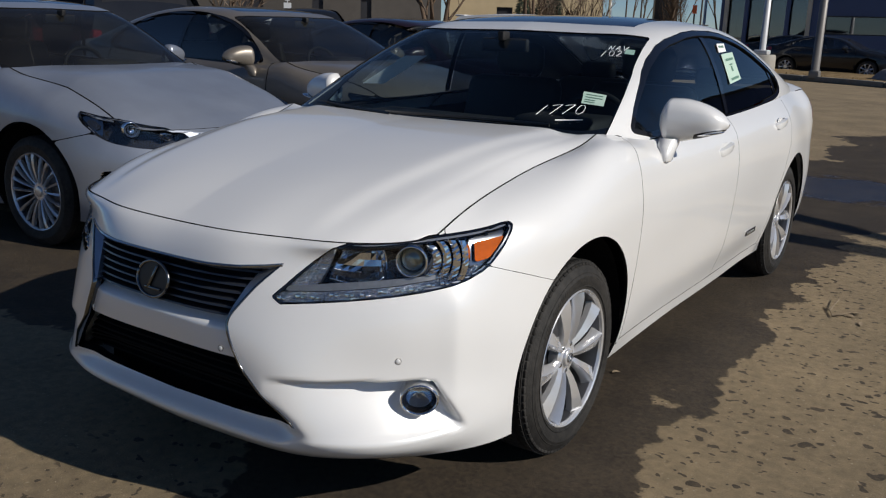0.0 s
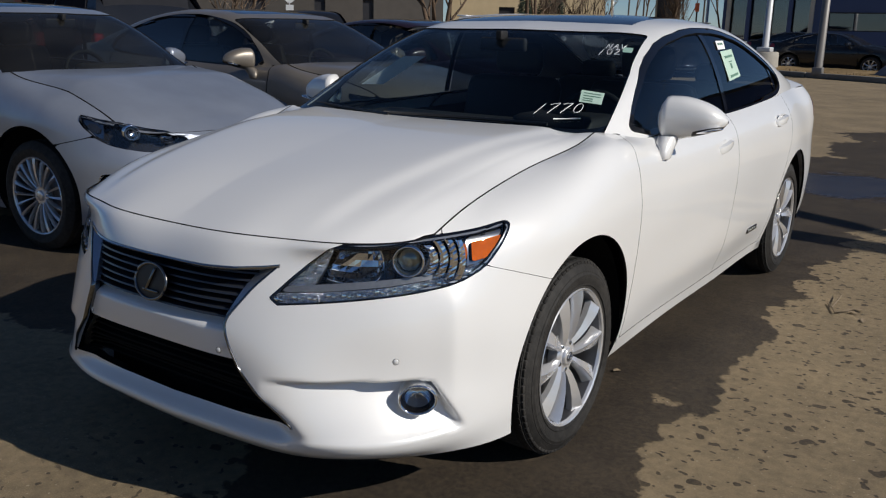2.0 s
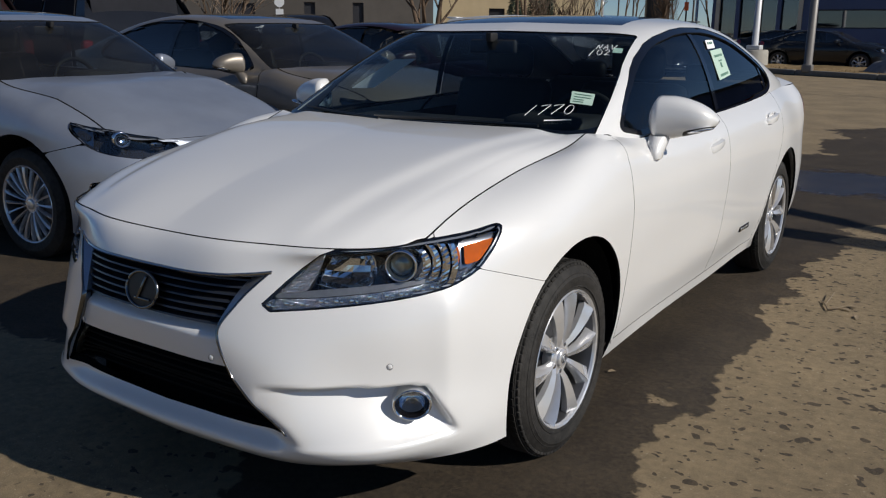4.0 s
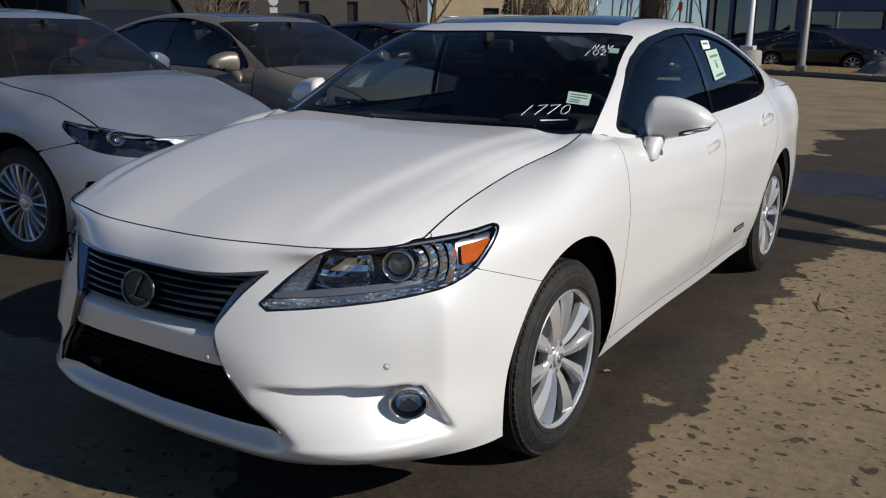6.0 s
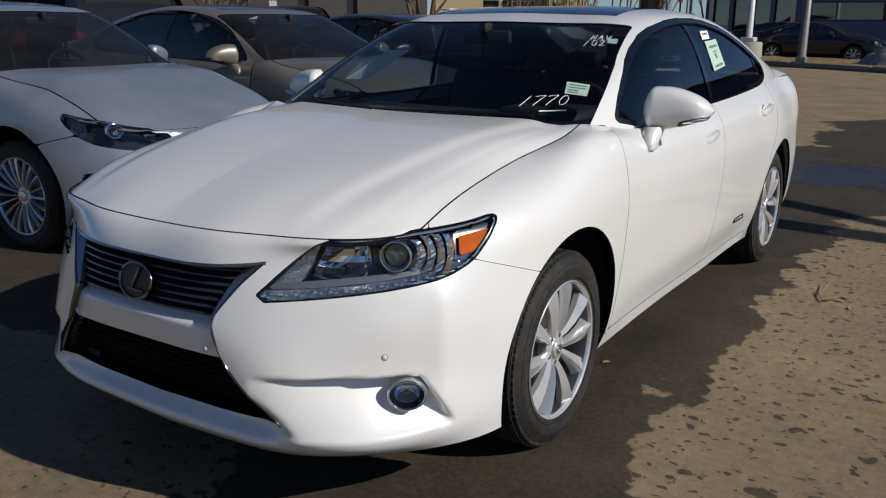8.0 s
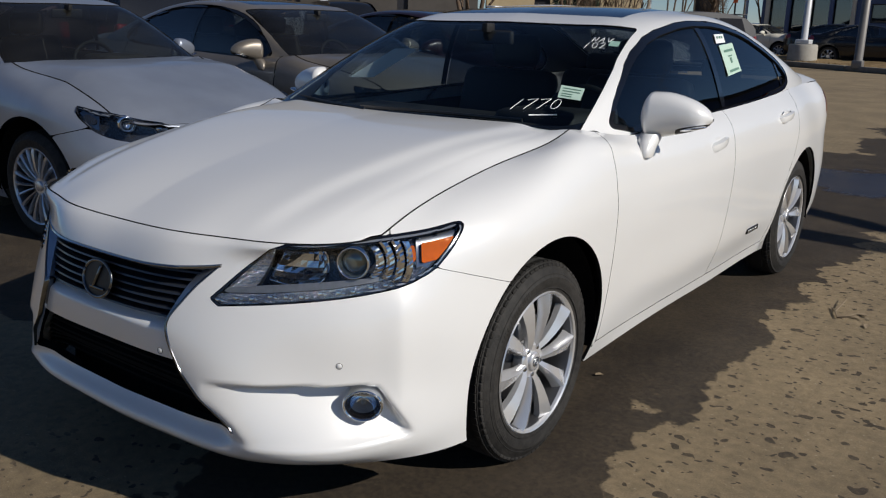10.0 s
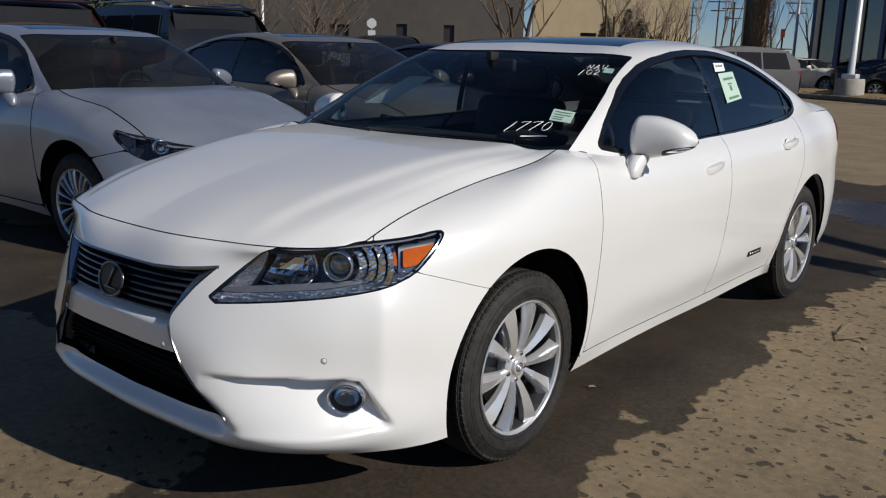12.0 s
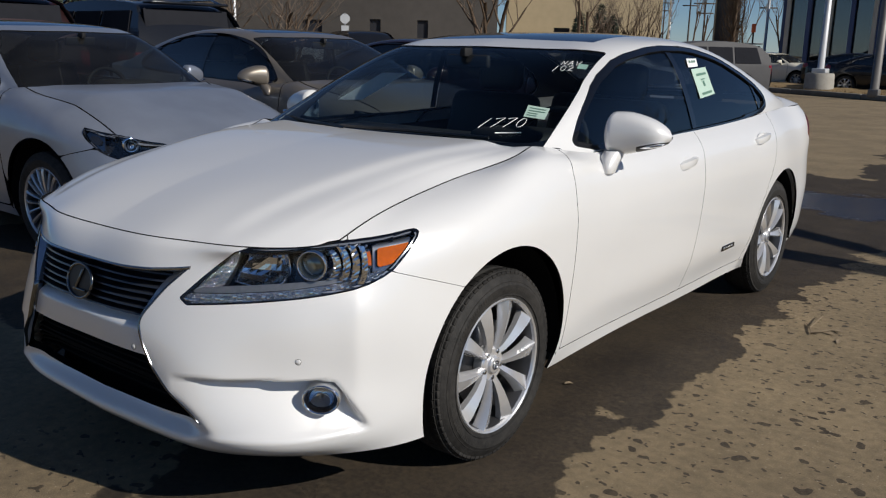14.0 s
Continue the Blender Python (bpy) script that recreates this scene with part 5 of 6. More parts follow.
# the silver car's nose drops lower than the others', and its screen stands steeper
for ob in silver.children_recursive:
    if ob.type == "MESH" and not (ob.parent and ob.parent.name.startswith("wheel")):
        for v in ob.data.vertices:
            c = v.co
            up = min(1.0, max(0.0, (c.z - 1.03) / 0.36)) * min(1.0, max(0.0, (2.6 - c.y) / 1.2))
            c.y -= 0.10 * up
            c.z += 0.012 * up
            c.z -= (0.050 * min(1.0, max(0.0, (c.z - 0.5) / 0.2)) + (0.04 * min(1.0, max(0.0, (0.68 - abs(c.x)) / 0.2)) if ob.parent.name.startswith("headlamp") else 0.04) * min(1.0, max(0.0, (c.z - 0.77) / 0.05))) * min(1.0, max(0.0, (-0.15 - c.y) / 0.6))
sedan("maroon_sedan", "dark maroon sedan parked in the row", pose(-2.9, 6.3, 0, 0, 0, 85), MAROON, 0.06, False, 12, "parked sedans", 1.0)
sedan("cream_sedan", "small cream-white sedan parked behind the verge", pose(-8.6, 36.1, 0, 0, 0, 82), CREAM, 0.09, False, 8, "far cars", 0.95)
sedan("black_sedan", "black sedan parked in front of a blue wall", pose(-2.9, 31.5, 0, 0, 0, 84), BLACK, 0.09, False, 8, "far cars", 0.98)
sedan("black_sedan", "black sedan parked behind another black sedan", pose(-4.8, 35.4, 0, 0, 0, 84), BLACK, 0.09, False, 8, "far cars", 0.98)


# ---- parts of the white car that its finder sees well ----
def glass_patch(name, corners, mat, parent=None, lift=0.004):
    """A thin sheet with four given corners, on a pane."""
    c = [Vector(q) for q in corners]
    nrm = (c[1] - c[0]).cross(c[3] - c[0]).normalized()
    if nrm.z < 0:
        nrm = -nrm
    c = [q + nrm * lift for q in c]
    P = [tuple(c[0].lerp(c[1], u).lerp(c[3].lerp(c[2], u), v)) for v in (0, 0.5, 1) for u in (0, 0.5, 1)]
    P += [tuple(Vector(q) - nrm * 0.001) for q in P]
    F = [(a, a + 1, a + 4, a + 3) for a in (0, 1, 3, 4)] + [(a + 9, a + 12, a + 13, a + 10) for a in (0, 1, 3, 4)]
    ring = [0, 1, 2, 5, 8, 7, 6, 3]
    F += [(a, b, b + 9, a + 9) for a, b in zip(ring, ring[1:] + ring[:1])]
    return part(name, (P, F), mat, parent, smooth=False)


def within(c, u0, v0, u1, v1):
    """Corners of a rectangle inside a sheet's corners."""
    c = [Vector(q) for q in c]
    at = lambda u, v: c[0].lerp(c[1], u).lerp(c[3].lerp(c[2], u), v)
    return [at(u0, v0), at(u1, v0), at(u1, v1), at(u0, v1)]


tag_at = [(0.571, 0.581, 1.165), (0.655, 0.607, 1.155), (0.676, 0.535, 1.118), (0.595, 0.512, 1.126)]
tag = tagged(glass_patch("paper_tag", tag_at, PAPER), "small pale-green printed paper tag behind the windscreen", "paper tag")
for v in (0.2, 0.42, 0.64, 0.82):
    glass_patch("print_line", within(tag_at, 0.12, v, 0.88 - 0.3 * (v > 0.6), v + 0.055), INK, tag, 0.006)
slip_at = [(0.707, 1.809, 1.3), (0.708, 1.983, 1.310), (0.763, 2, 1.180), (0.765, 1.817, 1.161)]
slip = tagged(glass_patch("sale_sheet", slip_at, PAPER, None, 0.004), "pale-green printed sheet on the rear side window", "paper sheet")
glass_patch("print_bar", within(slip_at, 0.2, 0.18, 0.85, 0.26), INK, slip, 0.006)
glass_patch("print_bar", within(slip_at, 0.2, 0.84, 0.85, 0.92), INK, slip, 0.006)
glass_patch("print_figure", within(slip_at, 0.47, 0.46, 0.58, 0.64), INK, slip, 0.006)
glass_patch("print_figure", within(slip_at, 0.40, 0.38, 0.66, 0.42), INK, slip, 0.0065)
bar_at = [(0.68, 1.804, 1.349), (0.679, 1.925, 1.35), (0.7, 1.91, 1.312), (0.703, 1.785, 1.308)]
code = tagged(glass_patch("paper_label", bar_at, WHITE_PAPER, None, 0.004), "small white printed label on the rear side window", "paper label")
for u in (0.15, 0.4, 0.62):
    glass_patch("print_bar", within(bar_at, u, 0.25, u + 0.16, 0.5), INK, code, 0.006)
tagged(glass_patch("price_sheet", [(-0.725, 1.132, 1.253), (-0.726, 1.327, 1.250), (-0.786, 1.037, 1.111), (-0.782, 0.861, 1.120)], THIN_PAPER, None, -0.030), "white price sheet inside the passenger side window", "paper sheet")


SCREEN = BVHTree.FromPolygons([tuple(q) for q in cabin[0]], [tuple(f) for f in cabin[2]])


STROKES = {"1": [[(0.25, 0.0), (0.75, 1.0)]], "7": [[(0.12, 0.90), (0.45, 0.97), (0.95, 1.0), (0.62, 0.5), (0.30, 0.0)]],
           "0": [[(0.5 + 0.34 * math.sin(a), 0.5 + 0.48 * math.cos(a)) for a in [math.tau * i / 14 for i in range(15)]]],
           "2": [[(0.12, 0.78), (0.30, 0.98), (0.62, 0.95), (0.68, 0.70), (0.40, 0.35), (0.08, 0.02), (0.45, 0.06), (0.85, 0.02)]],
           "N": [[(0.05, 0.0), (0.20, 1.0), (0.62, 0.05), (0.85, 1.0)]], "A": [[(0.02, 0.0), (0.50, 1.0), (0.75, 0.0)], [(0.22, 0.38), (0.68, 0.40)]],
           "V": [[(0.05, 1.0), (0.32, 0.0), (0.85, 1.0)]]}


def written(text, corners, size, parent, name, shear=0.22, pen=0.0022):
    """Marker strokes laid on the pane; its lower left, lower right and upper left are given."""
    ll, lr, ul = [Vector(q) for q in corners]
    ex = (lr - ll).normalized()
    nz = ex.cross(ul - ll).normalized()
    ey = nz.cross(ex)
    meshes = []
    for k, ch in enumerate(text):
        for stroke_pts in STROKES[ch]:
            dense = []
            for (a, b), (c, d) in zip(stroke_pts, stroke_pts[1:]):
                dense += [(a + (c - a) * f / 4, b + (d - b) * f / 4) for f in range(4)]
            dense.append(stroke_pts[-1])
            path = []
            for u, v in dense:
                q = ll + ex * (size * (0.66 * k + 0.58 * u + shear * v)) + ey * (size * v * 0.95)
                hit = SCREEN.ray_cast(q + nz * 0.2, -nz)[0]
                path.append((hit if hit is not None else q) + nz * 0.002)
            meshes.append(tube(path, pen, 6))
    return part(name, join(*meshes), CHALK, parent)


tagged(written("1770", [(0.462, 0.384, 1.078), (0.675, 0.464, 1.088), (0.426, 0.442, 1.108)], 0.073, None, "marker_number", 0.22, 0.0013), "white hand-written marker figures on the windscreen", "marking")
stroke_path = []
for x, y in ((0.560, 0.375), (0.61, 0.395), (0.650, 0.418)):
    stroke_path.append(SCREEN.ray_cast(Vector((x, y, 1.5)), Vector((0, 0, -1)))[0] + Vector((0, -0.001, 0.002)))
tagged(part("marker_stroke", tube(stroke_path, 0.0025, 6), CHALK), "short white marker stroke on the windscreen", "marking")
tagged(written("102", [(0.510, 0.832, 1.295), (0.590, 0.878, 1.297), (0.476, 0.902, 1.330)], 0.050, None, "marker_number", 0.22, 0.0012), "white hand-written marker figures high on the windscreen", "marking")
tagged(written("NAV", [(0.520, 0.893, 1.322), (0.591, 0.928, 1.324), (0.490, 0.953, 1.355)], 0.044, None, "marker_word", 0.22, 0.0012), "white hand-written marker letters high on the windscreen", "marking")

code_at = []
for x, y in ((0.572, 0.962), (0.604, 0.985), (0.615, 0.945), (0.583, 0.922)):
    hit = SCREEN.ray_cast(Vector((x, y, 1.8)), Vector((0, 0, -1)))[0]
    code_at.append(tuple(hit))
tagged(glass_patch("paper_tag", code_at, PAPER, None, -0.008), "tiny pale-green paper tag behind the windscreen's upper corner", "paper tag")

# sensors, fog lamps, side badge
HP = flank[0]


def on_skin(x, z, front=True):
    d = np.hypot(HP[:, 0] - x, HP[:, 2] - z) + (HP[:, 1] > (0 if front else 9)) * 9
    i = np.argsort(d)[:4]
    w = 1 / (d[i] + 1e-3) ** 2
    return Vector((x, float((HP[i, 1] * w).sum() / w.sum()), z))


for s in (1, -1):
    g = (lambda m: m) if s > 0 else mirrored
    for x, z, yaw in ((0.704, 0.513, 42), (0.284, 0.525, 14)):
        q = on_skin(x, z)
        at = Matrix.Translation(q) @ Matrix.Rotation(radians(yaw), 4, "Z")
        part("parking_sensor", g(moved(join(tube([(0.0085 * math.cos(t), -0.001, 0.0085 * math.sin(t)) for t in [i * math.tau / 20 for i in range(20)]], 0.0007, 5, True)), at)), GREY_POLE, hero)
        part("sensor_face", g(moved(ball(0, 0, 0, 0.0078, 0.003, 0.0078, 14, 8), at)), PEARL, hero)
    q = Vector((0.734, -0.700, 0.396))
    at = Matrix.Translation(q) @ Matrix.Rotation(radians(38 - 90), 4, "Z") @ Matrix.Rotation(radians(0), 4, "Y")
    at = at @ Matrix.Diagonal((0.85, 0.92, 0.76, 1))
    fog = part("fog_lamp", g(moved(lathe([(-0.07, 0.062), (0.022, 0.060), (0.029, 0.057), (0.029, 0.053), (0.018, 0.051), (0.012, 0.048)], 36), at)), CHROME, hero)
    part("fog_bezel", g(moved(lathe([(0.020, 0.0515), (0.006, 0.042), (-0.02, 0.037)], 32), at)), GLOSS_BLACK, fog)
    part("fog_reflector", g(moved(lathe([(0.002, 0.039), (-0.016, 0.030), (-0.026, 0.012), (-0.028, 0.001)], 28), at)), CHROME, fog)
    part("fog_bulb", g(moved(ball(-0.008, 0, 0, 0.012, 0.008, 0.008, 10, 8), at)), LAMP_SILVER, fog)
    part("fog_lens", g(moved(lathe([(0.010, 0.042), (0.016, 0.030), (0.019, 0.012), (0.0195, 0.001)], 28), at)), LENS, fog)
    plate = g(box(0.878, 0.8885, 1.985, 2.155, 0.386, 0.412, 0.002))
    badge = part("side_badge", plate, GLOSS_BLACK, hero)
    part("badge_letters", g(join(box(0.888, 0.890, 2.00, 2.015, 0.392, 0.407), box(0.888, 0.890, 2.03, 2.06, 0.396, 0.403), box(0.888, 0.890, 2.068, 2.095, 0.396, 0.403), box(0.888, 0.890, 2.103, 2.135, 0.396, 0.403))), ALLOY, badge)
part("wiper", tube([(0.549, 0.350, 1.054), (0.2, 0.292, 1.058), (-0.15, 0.272, 1.053)], 0.007, 6), PLASTIC, hero)
part("wiper", tube([(-0.12, 0.262, 1.048), (-0.399, 0.306, 1.054), (-0.619, 0.386, 1.056)], 0.007, 6), PLASTIC, hero)


# ---- other vehicles ----
def wagon(name, label, at, paint, outline, belt, width, group, wheels, radius=0.34, rails=False, tail=True):
    """A tall car from its side outline: (y, z) from the nose over the roof to the tail; belt: the glass's lower edge."""
    car = thing(name, label, "car", at, group)
    pts = spline(np.arange(len(outline)), np.array(outline, float), np.linspace(0, len(outline) - 1, 6 * (len(outline) - 1) + 1))
    cols = np.linspace(-1, 1, 13)

    def half(z):
        return width / 2 * (1.0 if z < belt else 1 - 0.24 * ((z - belt) / 0.7) ** 1.1)

    P = []
    for y, z in pts:
        for c in cols:
            P.append((half(z) * c, y, z + 0.03 * (1 - c * c) - 0.03 * abs(c) ** 6))
    n = len(cols)
    F = [(i * n + j, i * n + j + 1, (i + 1) * n + j + 1, (i + 1) * n + j) for i in range(len(pts) - 1) for j in range(n - 1)]
    ys = np.linspace(pts[0][0] + 0.02, pts[-1][0] - 0.02, 140)
    top = [max(z for y, z in pts if abs(y - q) < 0.12) if any(abs(y - q) < 0.12 for y, z in pts) else 0.9 for q in ys]
    for s in (-1, 1):
        k = len(P)
        for q, t in zip(ys, top):
            for f in range(29):
                z = 0.24 + (t - 0.24) * f / 28
                P.append((s * (half(z) + 0.02 * math.sin(math.pi * min(1, (z - 0.24) / (belt - 0.2)))), q, z))
        for i in range(139):
            my = (ys[i] + ys[i + 1]) / 2
            for f in range(28):
                za = 0.24 + (top[i] - 0.24) * f / 28
                if any(math.hypot(my - wy, za - radius) < radius * 1.12 for wy in wheels):
                    continue
                F.append((k + i * 29 + f, k + (i + 1) * 29 + f, k + (i + 1) * 29 + f + 1, k + i * 29 + f + 1))
    part("body", (P, F), paint, car)
    part("underbody", box(-width / 2 + 0.08, width / 2 - 0.08, pts[0][0] + 0.2, pts[-1][0] - 0.2, 0.2, belt - 0.2, 0.03), LINER, car)
    roof_y = [y for y, z in pts if z > belt + 0.45]
    y0, y1 = min(roof_y), max(roof_y)
    zr = max(z for y, z in pts)
    spans = [(y0 - 0.35, y0 + (y1 - y0) * 0.30), (y0 + (y1 - y0) * 0.33, y0 + (y1 - y0) * 0.63), (y0 + (y1 - y0) * 0.66, y1 - 0.02)]
    for s in (-1, 1):
        for i, (a, b) in enumerate(spans):
            zt = zr - 0.16
            poly = [(a, belt + 0.03), (b, belt + 0.03), (b - (0.12 if i == 2 else 0), zt), (a + (0.52 if i == 0 else 0), zt)]
            Q = [(s * (half(z) + 0.020), y, z) for y, z in poly] + [(s * (half(z) + 0.008), y, z) for y, z in poly]
            part("side_window", (Q, [(0, 1, 2, 3), (7, 6, 5, 4), (0, 4, 5, 1), (1, 5, 6, 2), (2, 6, 7, 3), (3, 7, 4, 0)]), FAR_GLASS, car, smooth=False)
        part("wing_mirror", ball(s * (width / 2 + 0.09), y0 - 0.25, belt + 0.1, 0.11, 0.07, 0.08, 12, 8), paint, car)
        for yy in (y0 + 0.35, y0 + 1.25):
            part("door_handle", box(s * (width / 2 + 0.035) - 0.012, s * (width / 2 + 0.035) + 0.012, yy, yy + 0.18, belt - 0.12, belt - 0.09, 0.01), paint, car)
        part("tail_lamp", box(s * (width / 2 - 0.06) - 0.07, s * (width / 2 - 0.06) + 0.07, pts[-1][0] - 0.12, pts[-1][0] + 0.015, belt - 0.32, belt + 0.0, 0.03), REDLENS, car)
        part("headlamp", box(s * (width / 2 - 0.14) - 0.13, s * (width / 2 - 0.14) + 0.13, pts[0][0] - 0.01, pts[0][0] + 0.2, 0.62, 0.78, 0.04), CHROME, car)
        if rails:
            part("roof_rail", tube([(s * width * 0.34, y0 + 0.15, zr - 0.02), (s * width * 0.35, y0 + 0.35, zr + 0.05), (s * width * 0.35, y1 - 0.35, zr + 0.05), (s * width * 0.34, y1 - 0.1, zr - 0.02)], 0.02, 6), DARK_CHROME, car)
    if tail:
        zc = (belt + zr) / 2
        yb = np.interp(zc, [pts[-1][1], zr], [pts[-1][0], y1])
        part("rear_window", moved(box(-width * 0.36, width * 0.36, -0.012, 0.012, -0.22, 0.22, 0.01), Matrix.Translation((0, yb - 0.02, zc + 0.02)) @ Matrix.Rotation(math.atan2(pts[-1][0] - y1, zr - belt) * 0.45, 4, "X")), FAR_GLASS, car)
        part("spoiler", box(-width * 0.33, width * 0.33, y1 - 0.1, y1 + 0.16, zr - 0.06, zr - 0.02, 0.015), paint, car)
    add_wheels(car, False, 8, [(width / 2 - 0.11, wheels[0]), (-width / 2 + 0.11, wheels[0]), (width / 2 - 0.11, wheels[1]), (-width / 2 + 0.11, wheels[1])], radius, radius - 0.1)
    return car


VAN = [(-0.92, 0.45), (-0.90, 0.72), (-0.55, 0.90), (0.15, 1.04), (0.75, 1.42), (1.25, 1.62), (2.2, 1.68), (3.1, 1.62), (3.55, 1.42), (3.82, 1.02), (3.88, 0.62), (3.84, 0.36)]
SUV = [(-0.95, 0.55), (-0.92, 0.85), (-0.5, 1.05), (0.2, 1.12), (0.75, 1.48), (1.2, 1.74), (2.2, 1.80), (3.1, 1.76), (3.45, 1.62), (3.70, 1.15), (3.78, 0.8), (3.75, 0.5)]
wagon("grey_minivan", "dusty grey minivan parked at the lot's far side", pose(-9.95, 23.75, 0, 0, 0, -40), GREYVAN, VAN, 1.0, 1.86, "far cars", (0.0, 2.9))
wagon("black_utility_car", "black sport utility car with roof rails and a spoiler", pose(-12.1, 5.85, 0, 0, 0, -94), BLACK, [(y, z * 1.07) for y, z in SUV], 1.20, 1.9, "parked utility cars", (0.0, 2.75), 0.37, True)
wagon("maroon_utility_car", "dark red utility car with a roof rack", pose(-13.1, 3.65, 0, 0, 0, -92), MAROON, [(y, z * 1.08) for y, z in SUV], 1.20, 1.9, "parked utility cars", (0.0, 2.75), 0.37, True)
wagon("white_utility_car", "white utility car parked far across the lot", pose(-32.0, 26.6, 0, 0, 0, -60), WHITE_CAR, SUV, 1.12, 1.9, "far cars", (0.0, 2.75), 0.37)
wagon("white_utility_car", "white utility car parked behind the maroon sedan", pose(-6.4, 16.5, 0, 0, 0, 95), WHITE_CAR, [(y, z * 0.93) for y, z in SUV], 1.05, 1.85, "far cars", (0.0, 2.75), 0.35)
wagon("dark_pickup", "dark parked car below the stop sign", pose(-18.0, 20.0, 0, 0, 0, 60), BLACK, SUV, 1.12, 1.9, "far cars", (0.0, 2.75), 0.37)


# ---- trees ----
def bare_tree(name, label, x, y, h, spread, seed, lean=0.0, trunk_r=0.12, stems=1, depth=5, ground_z=0.0, kids=3):
    """A leafless tree or bush: tapered stems that fork again and again."""
    r = random.Random(seed)
    tree = thing(name, label, "tree", Matrix.Translation((x, y, ground_z)), "bare trees")
    limbs, twigs = [], []

    def grow(p, d, length, rad, level):
        n = 4
        path, radii = [p.copy()], [rad]
        for i in range(n):
            d = (d + Vector((r.uniform(-1, 1), r.uniform(-1, 1), r.uniform(-0.4, 0.9))) * 0.16).normalized()
            p = p + d * (length / n)
            path.append(p.copy())
            radii.append(rad * (1 - 0.45 * (i + 1) / n))
        (limbs if level < 2 else twigs).append(tube(path, radii, 7 if level < 2 else 3))
        if level >= depth:
            return
        for k in range(kids + (level > 1)):
            t = r.uniform(0.35, 1.0) if level else r.uniform(0.3, 1.0)
            i = min(n - 1, int(t * n))
            a = r.uniform(0, math.tau)
            side = Vector((math.cos(a), math.sin(a), 0))
            nd = (d * (1.0 - 0.35 * spread) + side * (0.55 * spread + 0.2) + Vector((0, 0, 0.25))).normalized()
            grow(path[i].lerp(path[i + 1], t * n - i), nd, length * r.uniform(0.5, 0.75), max(radii[i] * 0.55, 0.006), level + 1)

    for s in range(stems):
        a = r.uniform(0, math.tau)
        off = 0.0 if stems == 1 else 0.25
        grow(Vector((off * math.cos(a), off * math.sin(a), -0.05)), Vector((lean + (0.25 * math.cos(a) if stems > 1 else 0), 0.25 * math.sin(a) if stems > 1 else 0, 1)).normalized(), h * 0.5, trunk_r, 0)
    part("trunk", join(*limbs), BARK, tree)
    part("crown", join(*twigs), TWIG, tree)
    return tree


bare_tree("bare_tree", "leafless young tree in front of a dark building", -20.6, 30.3, 7.0, 0.9, 3, 0, 0.13, 3, 4)
bare_tree("bare_tree", "leafless young tree in front of a dark building", -17.0, 31.8, 6.0, 0.9, 8, 0, 0.10, 2, 4)
bare_tree("bare_bush", "leafless brown many-stemmed bush by the lot", -22.2, 19.7, 5.0, 1.0, 4, 0, 0.06, 7, 3)
bare_tree("bare_bush", "leafless brown many-stemmed bush by the lot", -24.5, 18.2, 5.0, 1.0, 14, 0, 0.06, 7, 3)
bare_tree("bare_bush", "leafless many-stemmed bush by a beige building", -19.75, 40.0, 5.0, 0.6, 5, 0, 0.06, 8, 3)
bare_tree("bare_bush", "leafless many-stemmed bush by a beige building", -18.4, 40.85, 5.0, 0.6, 15, 0, 0.06, 8, 3)
for i, (x, y, h) in enumerate(((-19.2, 58.9, 9.0), (-17.0, 60.0, 8.0), (-15.8, 61.5, 7.0), (-24.8, 62.3, 9.0), (-23.1, 60.2, 8.0), (-27.9, 64.4, 9.0), (-14.1, 60.5, 7.0))):
    bare_tree("bare_tree", "slender leafless tree against the sky", x, y, h, 0.35, 30 + i, 0, 0.085, 1, 4)


def columnar_tree(x, y, h, width, seed):
    """A narrow tree whose many steep shoots stay close to the stem."""
    r = random.Random(seed)
    tree = thing("columnar_tree", "dense narrow brown leafless tree beside a dark pylon", "tree", Matrix.Translation((x, y, 0)), "bare trees")
    part("trunk", tube([(0, 0, -0.05), (0.05, 0, h * 0.5), (0, 0.05, h)], [0.16, 0.10, 0.02], 7), BARK, tree)
    shoots = []
    for i in range(420):
        a, z = r.uniform(0, math.tau), h * r.uniform(0.10, 0.85)
        reach = width * r.uniform(0.2, 1.0) ** 0.5 * (1 - 0.25 * z / h)
        L = r.uniform(0.7, 1.6)
        p = Vector((0.08 * math.cos(a), 0.08 * math.sin(a), z))
        q = p + Vector((reach * 0.75 * math.cos(a), reach * 0.75 * math.sin(a), L * 0.5))
        e = p + Vector((reach * math.cos(a + 0.2), reach * math.sin(a + 0.2), L * 1.1))
        shoots.append(tube([p, q, e], [0.022, 0.015, 0.006], 3))
    part("crown", join(*shoots), BARK, tree)


columnar_tree(-18.2, 53.3, 8.5, 0.95, 21)
for i, (x, y, h) in enumerate(((6.5, 3.95, 9.5), (12.0, 12.8, 10.0), (10.2, 17.7, 9.0), (14.0, 22.9, 10.0))):
    bare_tree("bare_tree", "leafless tree at the lot's sunny side", x, y, h, 0.7, 50 + i, 0, 0.24 if i == 0 else 0.17, 1, 4)


